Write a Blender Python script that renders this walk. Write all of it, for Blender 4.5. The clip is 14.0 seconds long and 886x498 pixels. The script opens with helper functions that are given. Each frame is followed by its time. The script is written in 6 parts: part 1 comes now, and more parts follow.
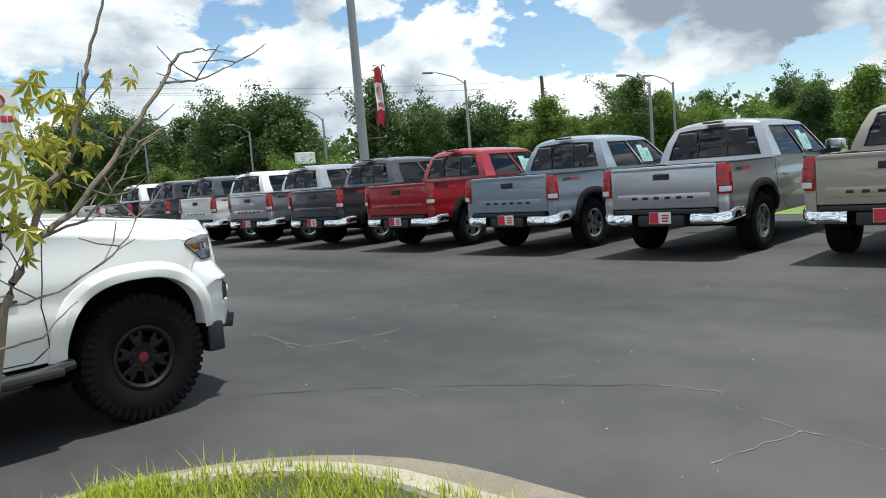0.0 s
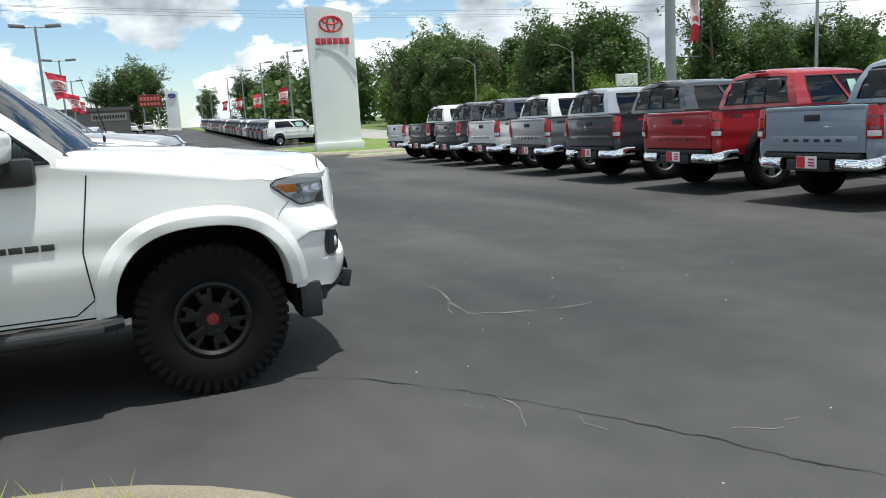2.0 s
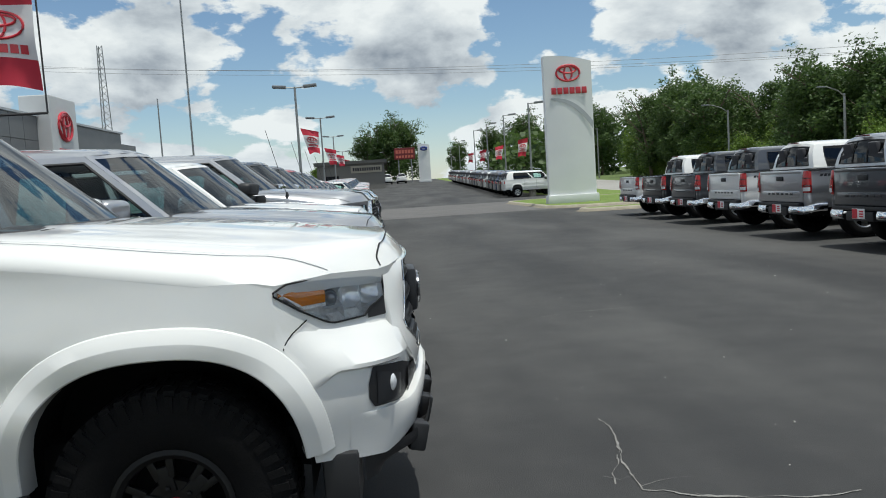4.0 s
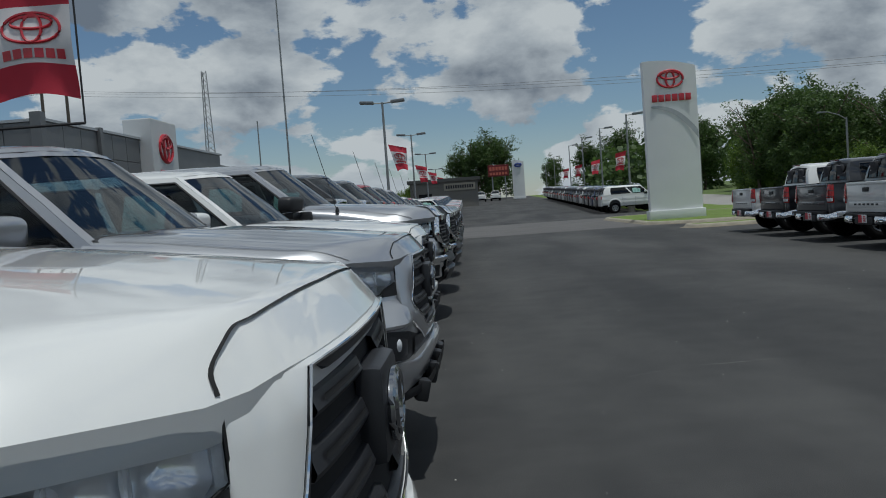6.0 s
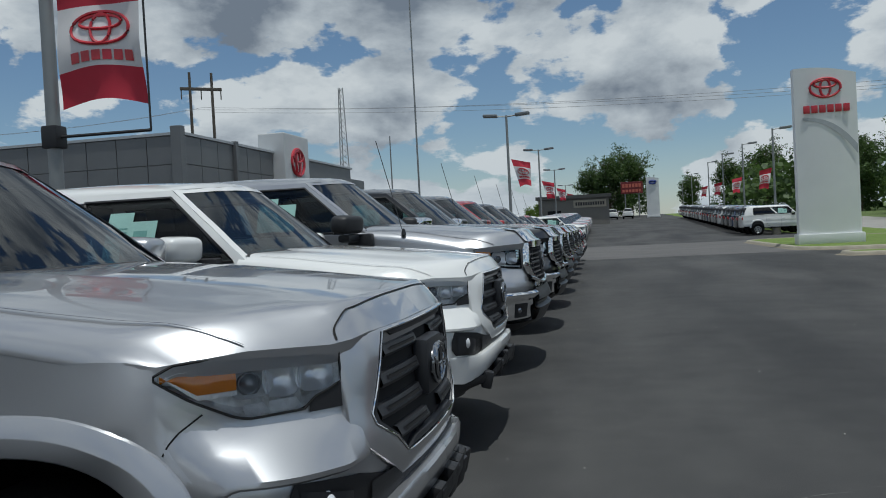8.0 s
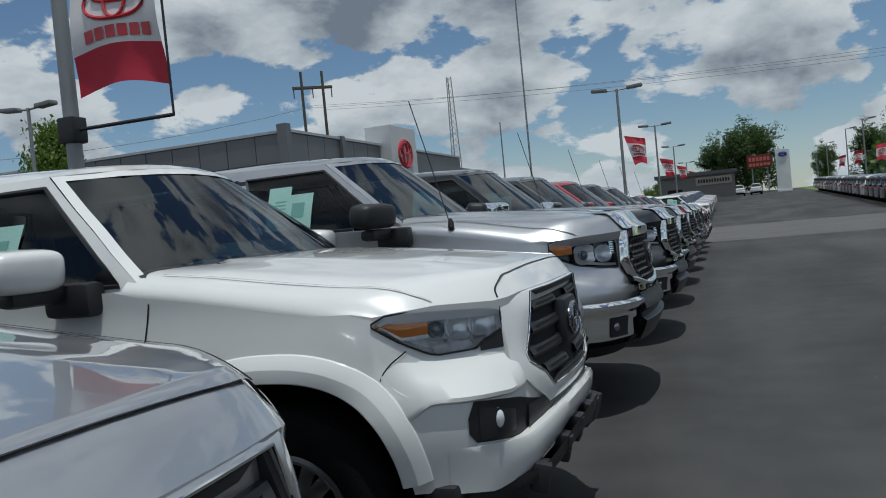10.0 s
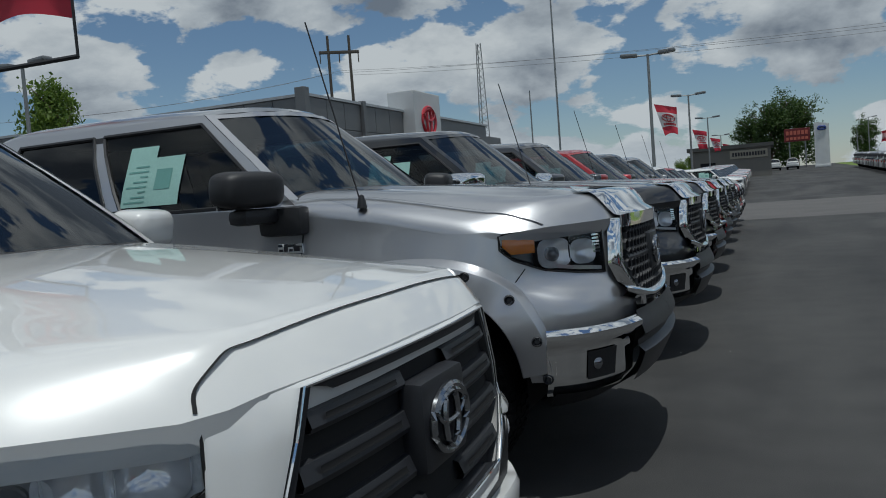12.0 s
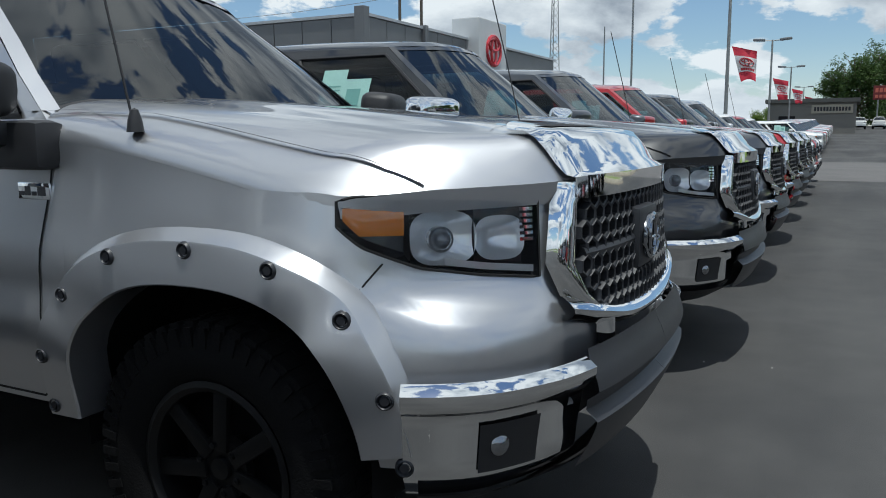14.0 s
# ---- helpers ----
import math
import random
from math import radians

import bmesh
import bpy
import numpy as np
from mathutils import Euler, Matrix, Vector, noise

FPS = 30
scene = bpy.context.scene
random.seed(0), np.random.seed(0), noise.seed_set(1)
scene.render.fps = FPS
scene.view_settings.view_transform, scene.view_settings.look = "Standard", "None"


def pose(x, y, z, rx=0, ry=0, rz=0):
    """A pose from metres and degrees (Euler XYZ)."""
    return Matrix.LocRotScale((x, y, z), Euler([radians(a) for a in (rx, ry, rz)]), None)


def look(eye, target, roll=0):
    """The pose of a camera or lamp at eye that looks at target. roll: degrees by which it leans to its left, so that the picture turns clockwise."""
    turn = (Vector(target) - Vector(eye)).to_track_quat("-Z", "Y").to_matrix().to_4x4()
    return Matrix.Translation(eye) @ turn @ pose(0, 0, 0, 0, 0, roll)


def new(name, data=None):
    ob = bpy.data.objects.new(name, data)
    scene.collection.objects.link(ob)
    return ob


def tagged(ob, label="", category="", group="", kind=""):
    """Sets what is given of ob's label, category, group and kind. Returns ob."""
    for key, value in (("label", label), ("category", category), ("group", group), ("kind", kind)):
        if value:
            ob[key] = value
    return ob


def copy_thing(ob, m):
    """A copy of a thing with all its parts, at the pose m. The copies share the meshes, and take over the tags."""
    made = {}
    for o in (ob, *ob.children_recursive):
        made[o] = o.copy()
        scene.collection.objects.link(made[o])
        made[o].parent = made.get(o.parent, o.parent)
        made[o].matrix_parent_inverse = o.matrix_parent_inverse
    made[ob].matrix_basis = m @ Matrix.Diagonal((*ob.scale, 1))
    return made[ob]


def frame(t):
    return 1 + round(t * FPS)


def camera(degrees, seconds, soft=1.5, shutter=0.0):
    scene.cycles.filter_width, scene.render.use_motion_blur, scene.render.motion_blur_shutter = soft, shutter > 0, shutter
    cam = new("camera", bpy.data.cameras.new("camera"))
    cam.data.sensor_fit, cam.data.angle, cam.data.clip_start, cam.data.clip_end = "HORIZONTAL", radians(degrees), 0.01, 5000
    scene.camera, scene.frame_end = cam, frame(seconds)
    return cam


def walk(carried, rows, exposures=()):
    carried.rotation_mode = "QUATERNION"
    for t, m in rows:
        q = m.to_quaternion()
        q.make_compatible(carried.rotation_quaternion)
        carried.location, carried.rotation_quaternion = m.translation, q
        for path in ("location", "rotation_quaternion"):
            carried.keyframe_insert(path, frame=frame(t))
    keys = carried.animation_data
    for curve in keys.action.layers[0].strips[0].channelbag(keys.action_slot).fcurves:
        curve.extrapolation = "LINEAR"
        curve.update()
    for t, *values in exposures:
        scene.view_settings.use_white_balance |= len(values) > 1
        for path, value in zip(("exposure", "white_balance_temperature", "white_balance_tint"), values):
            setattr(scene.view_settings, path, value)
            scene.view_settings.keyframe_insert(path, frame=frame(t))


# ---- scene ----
cam = camera(58.5, 14.0, soft=1.0)
PATH = [
    (0, (-3.01, -4.715, 1.379), (-1.591, -3.319, 1.186), -4.7),
    (0.5, (-2.571, -4.651, 1.366), (-1.34, -3.089, 1.15), -4.5),
    (1, (-2.116, -4.556, 1.37), (-0.952, -2.949, 1.125), -3.8),
    (1.5, (-1.667, -4.405, 1.359), (-0.852, -2.601, 1.076), -3.5),
    (2, (-1.247, -4.131, 1.345), (-0.522, -2.296, 1.02), -3.5),
    (2.5, (-0.83, -3.829, 1.314), (-0.279, -1.936, 0.978), -4.6),
    (3, (-0.561, -3.429, 1.299), (-0.204, -1.489, 0.969), -4.8),
    (3.5, (-0.343, -2.975, 1.324), (-0.049, -1.02, 1.019), -4.0),
    (4, (-0.183, -2.483, 1.369), (-0.037, -0.495, 1.206), -3.6),
    (4.2, (-0.134, -2.302, 1.359), (0.007, -0.313, 1.197), -3.1),
    (6.3, (0.173, -0.314, 1.297), (-0.031, 1.673, 1.205), -4.2),
    (6.5, (0.212, -0.151, 1.333), (-0.082, 1.825, 1.242), -3.9),
    (7, (0.274, 0.288, 1.32), (-0.105, 2.249, 1.222), -3.5),
    (7.5, (0.353, 0.739, 1.307), (-0.044, 2.696, 1.204), -4.0),
    (8, (0.43, 1.159, 1.349), (0.017, 3.116, 1.306), -3.0),
    (8.2, (0.429, 1.347, 1.335), (-0.011, 3.297, 1.296), -2.7),
    (10.3, (0.352, 3.499, 1.335), (-0.372, 5.363, 1.277), -5.7),
    (10.5, (0.333, 3.669, 1.36), (-0.403, 5.527, 1.293), -5.7),
    (11, (0.283, 4.128, 1.332), (-0.479, 5.975, 1.24), -6.1),
    (11.5, (0.303, 4.563, 1.324), (-0.451, 6.413, 1.222), -5.7),
    (12, (0.318, 5.016, 1.346), (-0.452, 6.857, 1.223), -4.4),
    (12.5, (0.317, 5.465, 1.364), (-0.298, 7.363, 1.227), -4.3),
    (13, (0.36, 5.93, 1.352), (-0.268, 7.828, 1.289), -2.5),
    (13.5, (0.315, 6.361, 1.319), (-0.4, 8.226, 1.202), -1.7),
    (14, (0.297, 6.728, 1.323), (-0.607, 8.49, 1.039), -0.3),
]
LIGHT = [(0, 0.37), (1.5, 0.35), (3, 0.35), (3.6, 0.17), (4.2, -0.26), (6.3, -0.94), (7.5, -0.99), (8.0, -0.68), (10.3, -0.71), (11, -0.74), (12.5, -0.95), (13.4, -0.67), (14, -0.15)]
walk(cam, [(t, look(e, g, r)) for t, e, g, r in PATH], [(t, v, 6350 if t < 5 else 6050, 4) for t, v in LIGHT])

# ---- world, sun, exposure ----
SUN_DIR = Vector((0.14, -0.12, 1.0)).normalized()
scene.view_settings.exposure = 0.0
world = bpy.data.worlds.new("sky")
scene.world = world
world.use_nodes = True


def nodes_of(tree):
    tree.nodes.clear()

    def add(kind, **kw):
        n = tree.nodes.new(kind)
        for k, v in kw.items():
            if k in n.inputs:
                n.inputs[k].default_value = v
            else:
                setattr(n, k, v)
        return n
    return add, tree.links.new


def ramp(node, stops):
    el = node.color_ramp.elements
    while len(el) < len(stops):
        el.new(0.5)
    for e, (p, c) in zip(el, stops):
        e.position, e.color = p, (c, c, c, 1) if isinstance(c, (int, float)) else (*c, 1)


def build_sky():
    add, link = nodes_of(world.node_tree)
    out, bg = add("ShaderNodeOutputWorld"), add("ShaderNodeBackground", Strength=0.11)
    sky = add("ShaderNodeTexSky", sky_type="NISHITA", sun_disc=False, sun_elevation=math.asin(SUN_DIR.z),
              sun_rotation=math.atan2(SUN_DIR.x, SUN_DIR.y), dust_density=0.2, ozone_density=3.0)
    tc = add("ShaderNodeTexCoord")
    sep = add("ShaderNodeSeparateXYZ")
    link(tc.outputs["Generated"], sep.inputs[0])
    # cumulus: heaped noise over the dome, flattened towards the horizon
    mp = add("ShaderNodeMapping")
    mp.inputs["Scale"].default_value = (1, 1, 1.9)
    mp.inputs["Location"].default_value = (0.35, 0.2, 0.15)
    link(tc.outputs["Generated"], mp.inputs[0])
    big = add("ShaderNodeTexNoise", Scale=4.3, Detail=13.0, Roughness=0.57, Distortion=0.1)
    link(mp.outputs[0], big.inputs["Vector"])
    # round billows heaped on the broad masses
    warp = add("ShaderNodeMix", data_type="VECTOR")
    warp.inputs[0].default_value = 0.10
    link(mp.outputs[0], warp.inputs[4])
    fine = add("ShaderNodeTexNoise", Scale=9.0, Detail=6.0)
    link(mp.outputs[0], fine.inputs["Vector"])
    link(fine.outputs["Color"], warp.inputs[5])

    def billow(scale, weight, src):
        v = add("ShaderNodeTexVoronoi", feature="SMOOTH_F1", Scale=scale)
        v.inputs["Smoothness"].default_value = 0.35
        link(warp.outputs[1], v.inputs["Vector"])
        r = add("ShaderNodeMapRange")
        for i, q in ((1, 0.0), (2, 0.75), (3, weight), (4, -weight)):
            r.inputs[i].default_value = q
        link(v.outputs["Distance"], r.inputs[0])
        total = add("ShaderNodeMath", operation="ADD")
        link(src, total.inputs[0])
        link(r.outputs[0], total.inputs[1])
        return total.outputs[0]
    heap = billow(20.0, 0.022, billow(8.0, 0.045, big.outputs[0]))
    mask = add("ShaderNodeValToRGB")
    ramp(mask, [(0.432, 0), (0.458, 1)])
    link(heap, mask.inputs[0])
    # same field shifted towards the sun gives the shaded bases
    mp2 = add("ShaderNodeMapping")
    mp2.inputs["Scale"].default_value = (1, 1, 1.9)
    mp2.inputs["Location"].default_value = (0.35, 0.2, 0.235)
    link(tc.outputs["Generated"], mp2.inputs[0])
    big2 = add("ShaderNodeTexNoise", Scale=4.3, Detail=8.0, Roughness=0.56, Distortion=0.1)
    link(mp2.outputs[0], big2.inputs["Vector"])
    base = add("ShaderNodeValToRGB")
    ramp(base, [(0.45, (8.5, 8.6, 8.7)), (0.54, (6.1, 6.4, 6.8)), (0.66, (2.4, 2.75, 3.35))])
    link(billow(14.0, -0.030, big2.outputs[0]), base.inputs[0])
    # thin the clouds at the zenith a little, veil them at the horizon
    mix = add("ShaderNodeMix", data_type="RGBA")
    link(mask.outputs[0], mix.inputs[0])
    link(sky.outputs[0], mix.inputs[6])
    link(base.outputs[0], mix.inputs[7])
    hz = add("ShaderNodeMapRange")
    for k, v in ((1, 0.0), (2, 0.10), (3, 0.3), (4, 0.0)):
        hz.inputs[k].default_value = v
    link(sep.outputs[2], hz.inputs[0])
    veil = add("ShaderNodeMix", data_type="RGBA")
    veil.inputs[7].default_value = (6.4, 7.0, 7.8, 1)
    link(hz.outputs[0], veil.inputs[0])
    link(mix.outputs[2], veil.inputs[6])
    link(veil.outputs[2], bg.inputs[0])
    link(bg.outputs[0], out.inputs[0])


build_sky()
sun = bpy.data.lights.new("sun", "SUN")
sun.energy, sun.angle, sun.color = 4.2, radians(0.53), (1.0, 0.96, 0.9)
sun_ob = new("sun", sun)
sun_ob.matrix_world = look(SUN_DIR * 50, (0, 0, 0))


# ---- materials ----
def plain(name, color, rough=0.5, metal=0.0, coat=0.0, vary=0.12, scale=6.0, bump=0.0, fine=120.0, spec=0.5, dist=0.01):
    """Principled surface with colour variation at two scales and fine relief."""
    m = bpy.data.materials.new(name)
    m.use_nodes = True
    add, link = nodes_of(m.node_tree)
    out = add("ShaderNodeOutputMaterial")
    p = add("ShaderNodeBsdfPrincipled", Roughness=rough, Metallic=metal)
    p.inputs["Coat Weight"].default_value = coat
    p.inputs["Coat Roughness"].default_value = 0.02
    p.inputs["Specular IOR Level"].default_value = spec
    tc = add("ShaderNodeTexCoord")
    a = add("ShaderNodeTexNoise", Scale=scale, Detail=5.0)
    b = add("ShaderNodeTexNoise", Scale=fine, Detail=3.0)
    link(tc.outputs["Object"], a.inputs["Vector"])
    link(tc.outputs["Object"], b.inputs["Vector"])
    mean = add("ShaderNodeMath", operation="ADD")
    link(a.outputs[0], mean.inputs[0])
    link(b.outputs[0], mean.inputs[1])
    r = add("ShaderNodeMapRange")
    for k, v in ((1, 0.6), (2, 1.4), (3, 1 - vary), (4, 1 + vary)):
        r.inputs[k].default_value = v
    link(mean.outputs[0], r.inputs[0])
    mul = add("ShaderNodeMix", data_type="RGBA", blend_type="MULTIPLY")
    mul.inputs[0].default_value = 1.0
    mul.inputs[6].default_value = (*color, 1)
    link(r.outputs[0], mul.inputs[7])
    link(mul.outputs[2], p.inputs["Base Color"])
    if bump:
        bp = add("ShaderNodeBump", Strength=bump, Distance=dist)
        link(b.outputs[0], bp.inputs["Height"])
        link(bp.outputs[0], p.inputs["Normal"])
    link(p.outputs[0], out.inputs[0])
    return m


def paint(name, color, metal=0.0):
    return plain(name, color, rough=0.30 if metal else 0.3, metal=metal, coat=1.0, vary=0.03, scale=1.5, fine=900)


def glass_mat(name, tint, ior=1.5):
    m = bpy.data.materials.new(name)
    m.use_nodes = True
    add, link = nodes_of(m.node_tree)
    out = add("ShaderNodeOutputMaterial")
    tr = add("ShaderNodeBsdfTransparent", Color=(*tint, 1))
    gl = add("ShaderNodeBsdfGlossy", Roughness=0.0)
    fr = add("ShaderNodeFresnel", IOR=ior)
    mx = add("ShaderNodeMixShader")
    link(fr.outputs[0], mx.inputs[0])
    link(tr.outputs[0], mx.inputs[1])
    link(gl.outputs[0], mx.inputs[2])
    link(mx.outputs[0], out.inputs[0])
    return m


WHITE = paint("white paint", (0.74, 0.74, 0.725))
SILVER = paint("silver paint", (0.50, 0.505, 0.525), 0.8)
GREY = paint("cement grey paint", (0.22, 0.27, 0.32))
DARK = paint("magnetic grey paint", (0.07, 0.075, 0.085), 0.5)
BLACK = paint("black paint", (0.008, 0.009, 0.012))
RED = paint("red paint", (0.36, 0.012, 0.02), 0.2)
TAN = paint("quicksand paint", (0.36, 0.32, 0.25))
NAVY = paint("navy paint", (0.03, 0.05, 0.11), 0.3)
PLASTIC = plain("black plastic", (0.018, 0.018, 0.02), 0.5, bump=0.15, fine=500)
GRAPHITE = plain("graphite plastic", (0.022, 0.023, 0.027), 0.42, bump=0.05, fine=400)
RUBBER = plain("tyre rubber", (0.007, 0.007, 0.0075), 0.85, vary=0.25, spec=0.12, bump=0.25, fine=160)
FLAREBLACK = plain("grained black flare", (0.012, 0.012, 0.013), 0.85, spec=0.2, bump=0.2, fine=300)
GAP = plain("panel gap", (0.006, 0.006, 0.007), 0.8)
CHROME = plain("chrome", (0.86, 0.87, 0.88), 0.04, 1.0, vary=0.01)
ALLOY = plain("machined alloy", (0.34, 0.35, 0.36), 0.3, 1.0, vary=0.05)
BLACKRIM = plain("satin black rim", (0.005, 0.005, 0.0055), 0.5, spec=0.3)
REDCAP = plain("red cap", (0.20, 0.01, 0.014), 0.4)
AMBER = plain("amber lens", (0.75, 0.24, 0.02), 0.12, coat=1.0, vary=0.06, fine=60)
TAILRED = plain("red lens", (0.40, 0.008, 0.008), 0.15, coat=0.2, vary=0.1, fine=40)
TAILDARK = plain("dark red lens", (0.10, 0.006, 0.006), 0.1, coat=1.0)
LENSWHITE = plain("clear reflector", (0.80, 0.81, 0.83), 0.22, 0.25, coat=0.6, vary=0.18, fine=45)
LAMPBLACK = plain("dark headlamp bezel", (0.05, 0.052, 0.058), 0.2, 0.4, coat=0.5)
SMOKED = plain("smoked reflector", (0.30, 0.31, 0.33), 0.14, 0.95, vary=0.2, fine=45)
# pale base and mottling put the housing's patchy reflections into its colour
HOUSING = plain("lamp housing with toned reflections", (0.90, 0.91, 0.92), 0.25, 0.12, vary=0.3, scale=14, fine=60, bump=0.25, dist=0.004)
REFLECT = plain("mirror reflector", (0.88, 0.89, 0.91), 0.12, 0.45, vary=0.06, fine=60)
LENSBALL = plain("projector glass", (0.20, 0.21, 0.23), 0.03, 0.3, coat=1.0)
LENS = glass_mat("clear lens", (0.96, 0.97, 0.98), 1.35)
SIDEGLASS = glass_mat("side window", (0.40, 0.47, 0.47), 1.5)
GLASS = glass_mat("tinted window", (0.22, 0.36, 0.44), 2.05)
PRIVACY = glass_mat("privacy glass", (0.05, 0.055, 0.06), 1.6)
CABIN = plain("cabin trim", (0.035, 0.036, 0.04), 0.8, bump=0.1, fine=200)
SEAT = plain("seat cloth", (0.06, 0.06, 0.066), 0.95, bump=0.2, fine=300)
PAPER = plain("sticker paper", (0.30, 0.50, 0.45), 0.6)
PAPERINK = plain("sticker ink", (0.13, 0.30, 0.27), 0.6)
PLATEWHITE = plain("plate white", (0.78, 0.77, 0.76), 0.4)
PLATERED = plain("plate red", (0.55, 0.03, 0.05), 0.4)
INK = plain("dark lettering", (0.03, 0.03, 0.035), 0.4)
FRAME = plain("underbody", (0.006, 0.006, 0.0065), 0.9, spec=0.2)


# ---- mesh helpers ----
class Mesh:
    """Collects vertices and faces of one mesh."""

    def __init__(self):
        self.v, self.f = [], []

    def grid(self, fn, us, vs, skip=None, loop=False):
        o, n = len(self.v), len(vs)
        for u in us:
            for w in vs:
                self.v.append(tuple(fn(u, w)))
        k = len(us)
        for i in range(k if loop else k - 1):
            for j in range(n - 1):
                if skip and skip(i, j):
                    continue
                a, b = o + i * n + j, o + ((i + 1) % k) * n + j
                self.f.append((a, b, b + 1, a + 1))
        return self

    def box(self, a, b, m=None):
        o = len(self.v)
        for x in (a[0], b[0]):
            for y in (a[1], b[1]):
                for z in (a[2], b[2]):
                    q = Vector((x, y, z))
                    self.v.append(tuple(m @ q if m else q))
        for f in ((0, 1, 3, 2), (4, 6, 7, 5), (0, 4, 5, 1), (2, 3, 7, 6), (0, 2, 6, 4), (1, 5, 7, 3)):
            self.f.append(tuple(o + i for i in f))
        return self

    def bevbox(self, a, b, r, m=None):
        """A box with chamfered edges."""
        bm = bmesh.new()
        bmesh.ops.create_cube(bm, size=1)
        for v in bm.verts:
            v.co = Vector([a[i] + (v.co[i] + 0.5) * (b[i] - a[i]) for i in range(3)])
        bmesh.ops.bevel(bm, geom=bm.edges[:] + bm.verts[:], offset=r, segments=2, affect="EDGES", profile=0.6)
        return self.take(bm, m)

    def take(self, bm, m=None):
        o = len(self.v)
        bm.verts.index_update()
        for v in bm.verts:
            self.v.append(tuple(m @ v.co if m else v.co))
        for f in bm.faces:
            self.f.append(tuple(o + v.index for v in f.verts))
        bm.free()
        return self

    def lathe(self, prof, n=32, m=None):
        """Profile of (radius, y) turned round the y axis."""
        def fn(u, w):
            r, y = prof[w]
            q = Vector((r * math.cos(u), y, r * math.sin(u)))
            return m @ q if m else q
        return self.grid(fn, [2 * math.pi * i / n for i in range(n)], range(len(prof)), loop=True)

    def tube(self, pts, r, n=6, closed=False, taper=None):
        pts = [Vector(p) for p in pts]
        o, k = len(self.v), len(pts)
        for i, p in enumerate(pts):
            d = (pts[(i + 1) % k] - pts[i - 1]) if closed else (pts[min(i + 1, k - 1)] - pts[max(i - 1, 0)])
            d.normalize()
            s = d.cross(Vector((0, 0, 1)) if abs(d.z) < 0.9 else Vector((1, 0, 0))).normalized()
            t = d.cross(s)
            rr = r if taper is None else r + (taper - r) * i / max(1, k - 1)
            for j in range(n):
                a = 2 * math.pi * j / n
                self.v.append(tuple(p + s * math.cos(a) * rr + t * math.sin(a) * rr))
        for i in range(k if closed else k - 1):
            for j in range(n):
                a, b = o + i * n, o + ((i + 1) % k) * n
                self.f.append((a + j, a + (j + 1) % n, b + (j + 1) % n, b + j))
        if not closed:
            self.f.append(tuple(o + j for j in range(n))[::-1])
            self.f.append(tuple(o + (k - 1) * n + j for j in range(n)))
        return self

    def mirror(self):
        o = len(self.v)
        self.v += [(x, -y, z) for x, y, z in self.v]
        self.f += [tuple(o + i for i in reversed(f)) for f in self.f]
        return self

    def mapped(self, fn):
        self.v = [tuple(fn(*p)) for p in self.v]
        return self


def link_mesh(name, mesh, mat, parent=None, label="", smooth=True, outward=None, crease=38):
    me = bpy.data.meshes.new(name)
    me.from_pydata(mesh.v, [], mesh.f)
    if outward is not None:
        c = Vector(outward)
        me.update()
        flip = [p.index for p in me.polygons if p.normal.dot(p.center - c) < 0]
        if flip:
            bm = bmesh.new()
            bm.from_mesh(me)
            bm.faces.ensure_lookup_table()
            bmesh.ops.reverse_faces(bm, faces=[bm.faces[i] for i in flip])
            bm.to_mesh(me)
            bm.free()
    me.materials.append(mat)
    if smooth:
        me.polygons.foreach_set("use_smooth", [True] * len(me.polygons))
        me.set_sharp_from_angle(angle=radians(crease))
    ob = new(name, me)
    if parent:
        ob.parent = parent
    return tagged(ob, label=label)


def part(name, mesh, mat, parent, label="", **kw):
    return link_mesh(name, mesh, mat, parent, label, **kw)


def thing(name, label, category, group=""):
    return tagged(new(name), label, category, group)


def smooth01(x):
    x = max(0.0, min(1.0, x))
    return x * x * (3 - 2 * x)


def lerp(a, b, t):
    return a + (b - a) * t


def spline(pts, k):
    """Catmull-Rom through pts at the real-valued index k."""
    i = int(max(0, min(len(pts) - 2, math.floor(k))))
    t = k - i
    p1, p2 = Vector(pts[i]), Vector(pts[i + 1])
    p0 = Vector(pts[i - 1]) if i else p1 * 2 - p2
    p3 = Vector(pts[i + 2]) if i + 2 < len(pts) else Vector((p2.x, -p1.y)) if abs(p2.y) < 1e-6 else p2 * 2 - p1
    return 0.5 * ((2 * p1) + (p2 - p0) * t + (2 * p0 - 5 * p1 + 4 * p2 - p3) * t * t + (3 * p1 - p0 - 3 * p2 + p3) * t ** 3)


def table(xs, ys):
    return lambda x: float(np.interp(x, xs, ys))


def span(a, b, n):
    return [a + (b - a) * i / (n - 1) for i in range(n)]


# ---- pickup body surfaces (nose at x = 0, facing +x, centre line y = 0) ----
UPPER = [(-5.22, .76), (-5.215, .86), (-5.17, .90), (-5.0, .912), (-4.0, .92), (-3.0, .925), (-2.0, .925), (-1.2, .925),
         (-.80, .918), (-.66, .893), (-.545, .83), (-.445, .735), (-.345, .625), (-.262, .52), (-.222, .42), (-.200, .21), (-.195, 0)]
LOWER = [(-5.22, .76), (-5.215, .86), (-5.17, .90), (-5.0, .912), (-4.0, .92), (-3.0, .925), (-2.0, .925), (-1.2, .925),
         (-.80, .922), (-.60, .90), (-.455, .855), (-.345, .78), (-.268, .66), (-.225, .54), (-.196, .38), (-.178, .18), (-.172, 0)]
LAST = len(UPPER) - 1
S_SAMPLES = span(0, LAST, 801)
U_X = [spline(UPPER, s).x for s in S_SAMPLES]
U_Y = [spline(UPPER, s).y for s in S_SAMPLES]


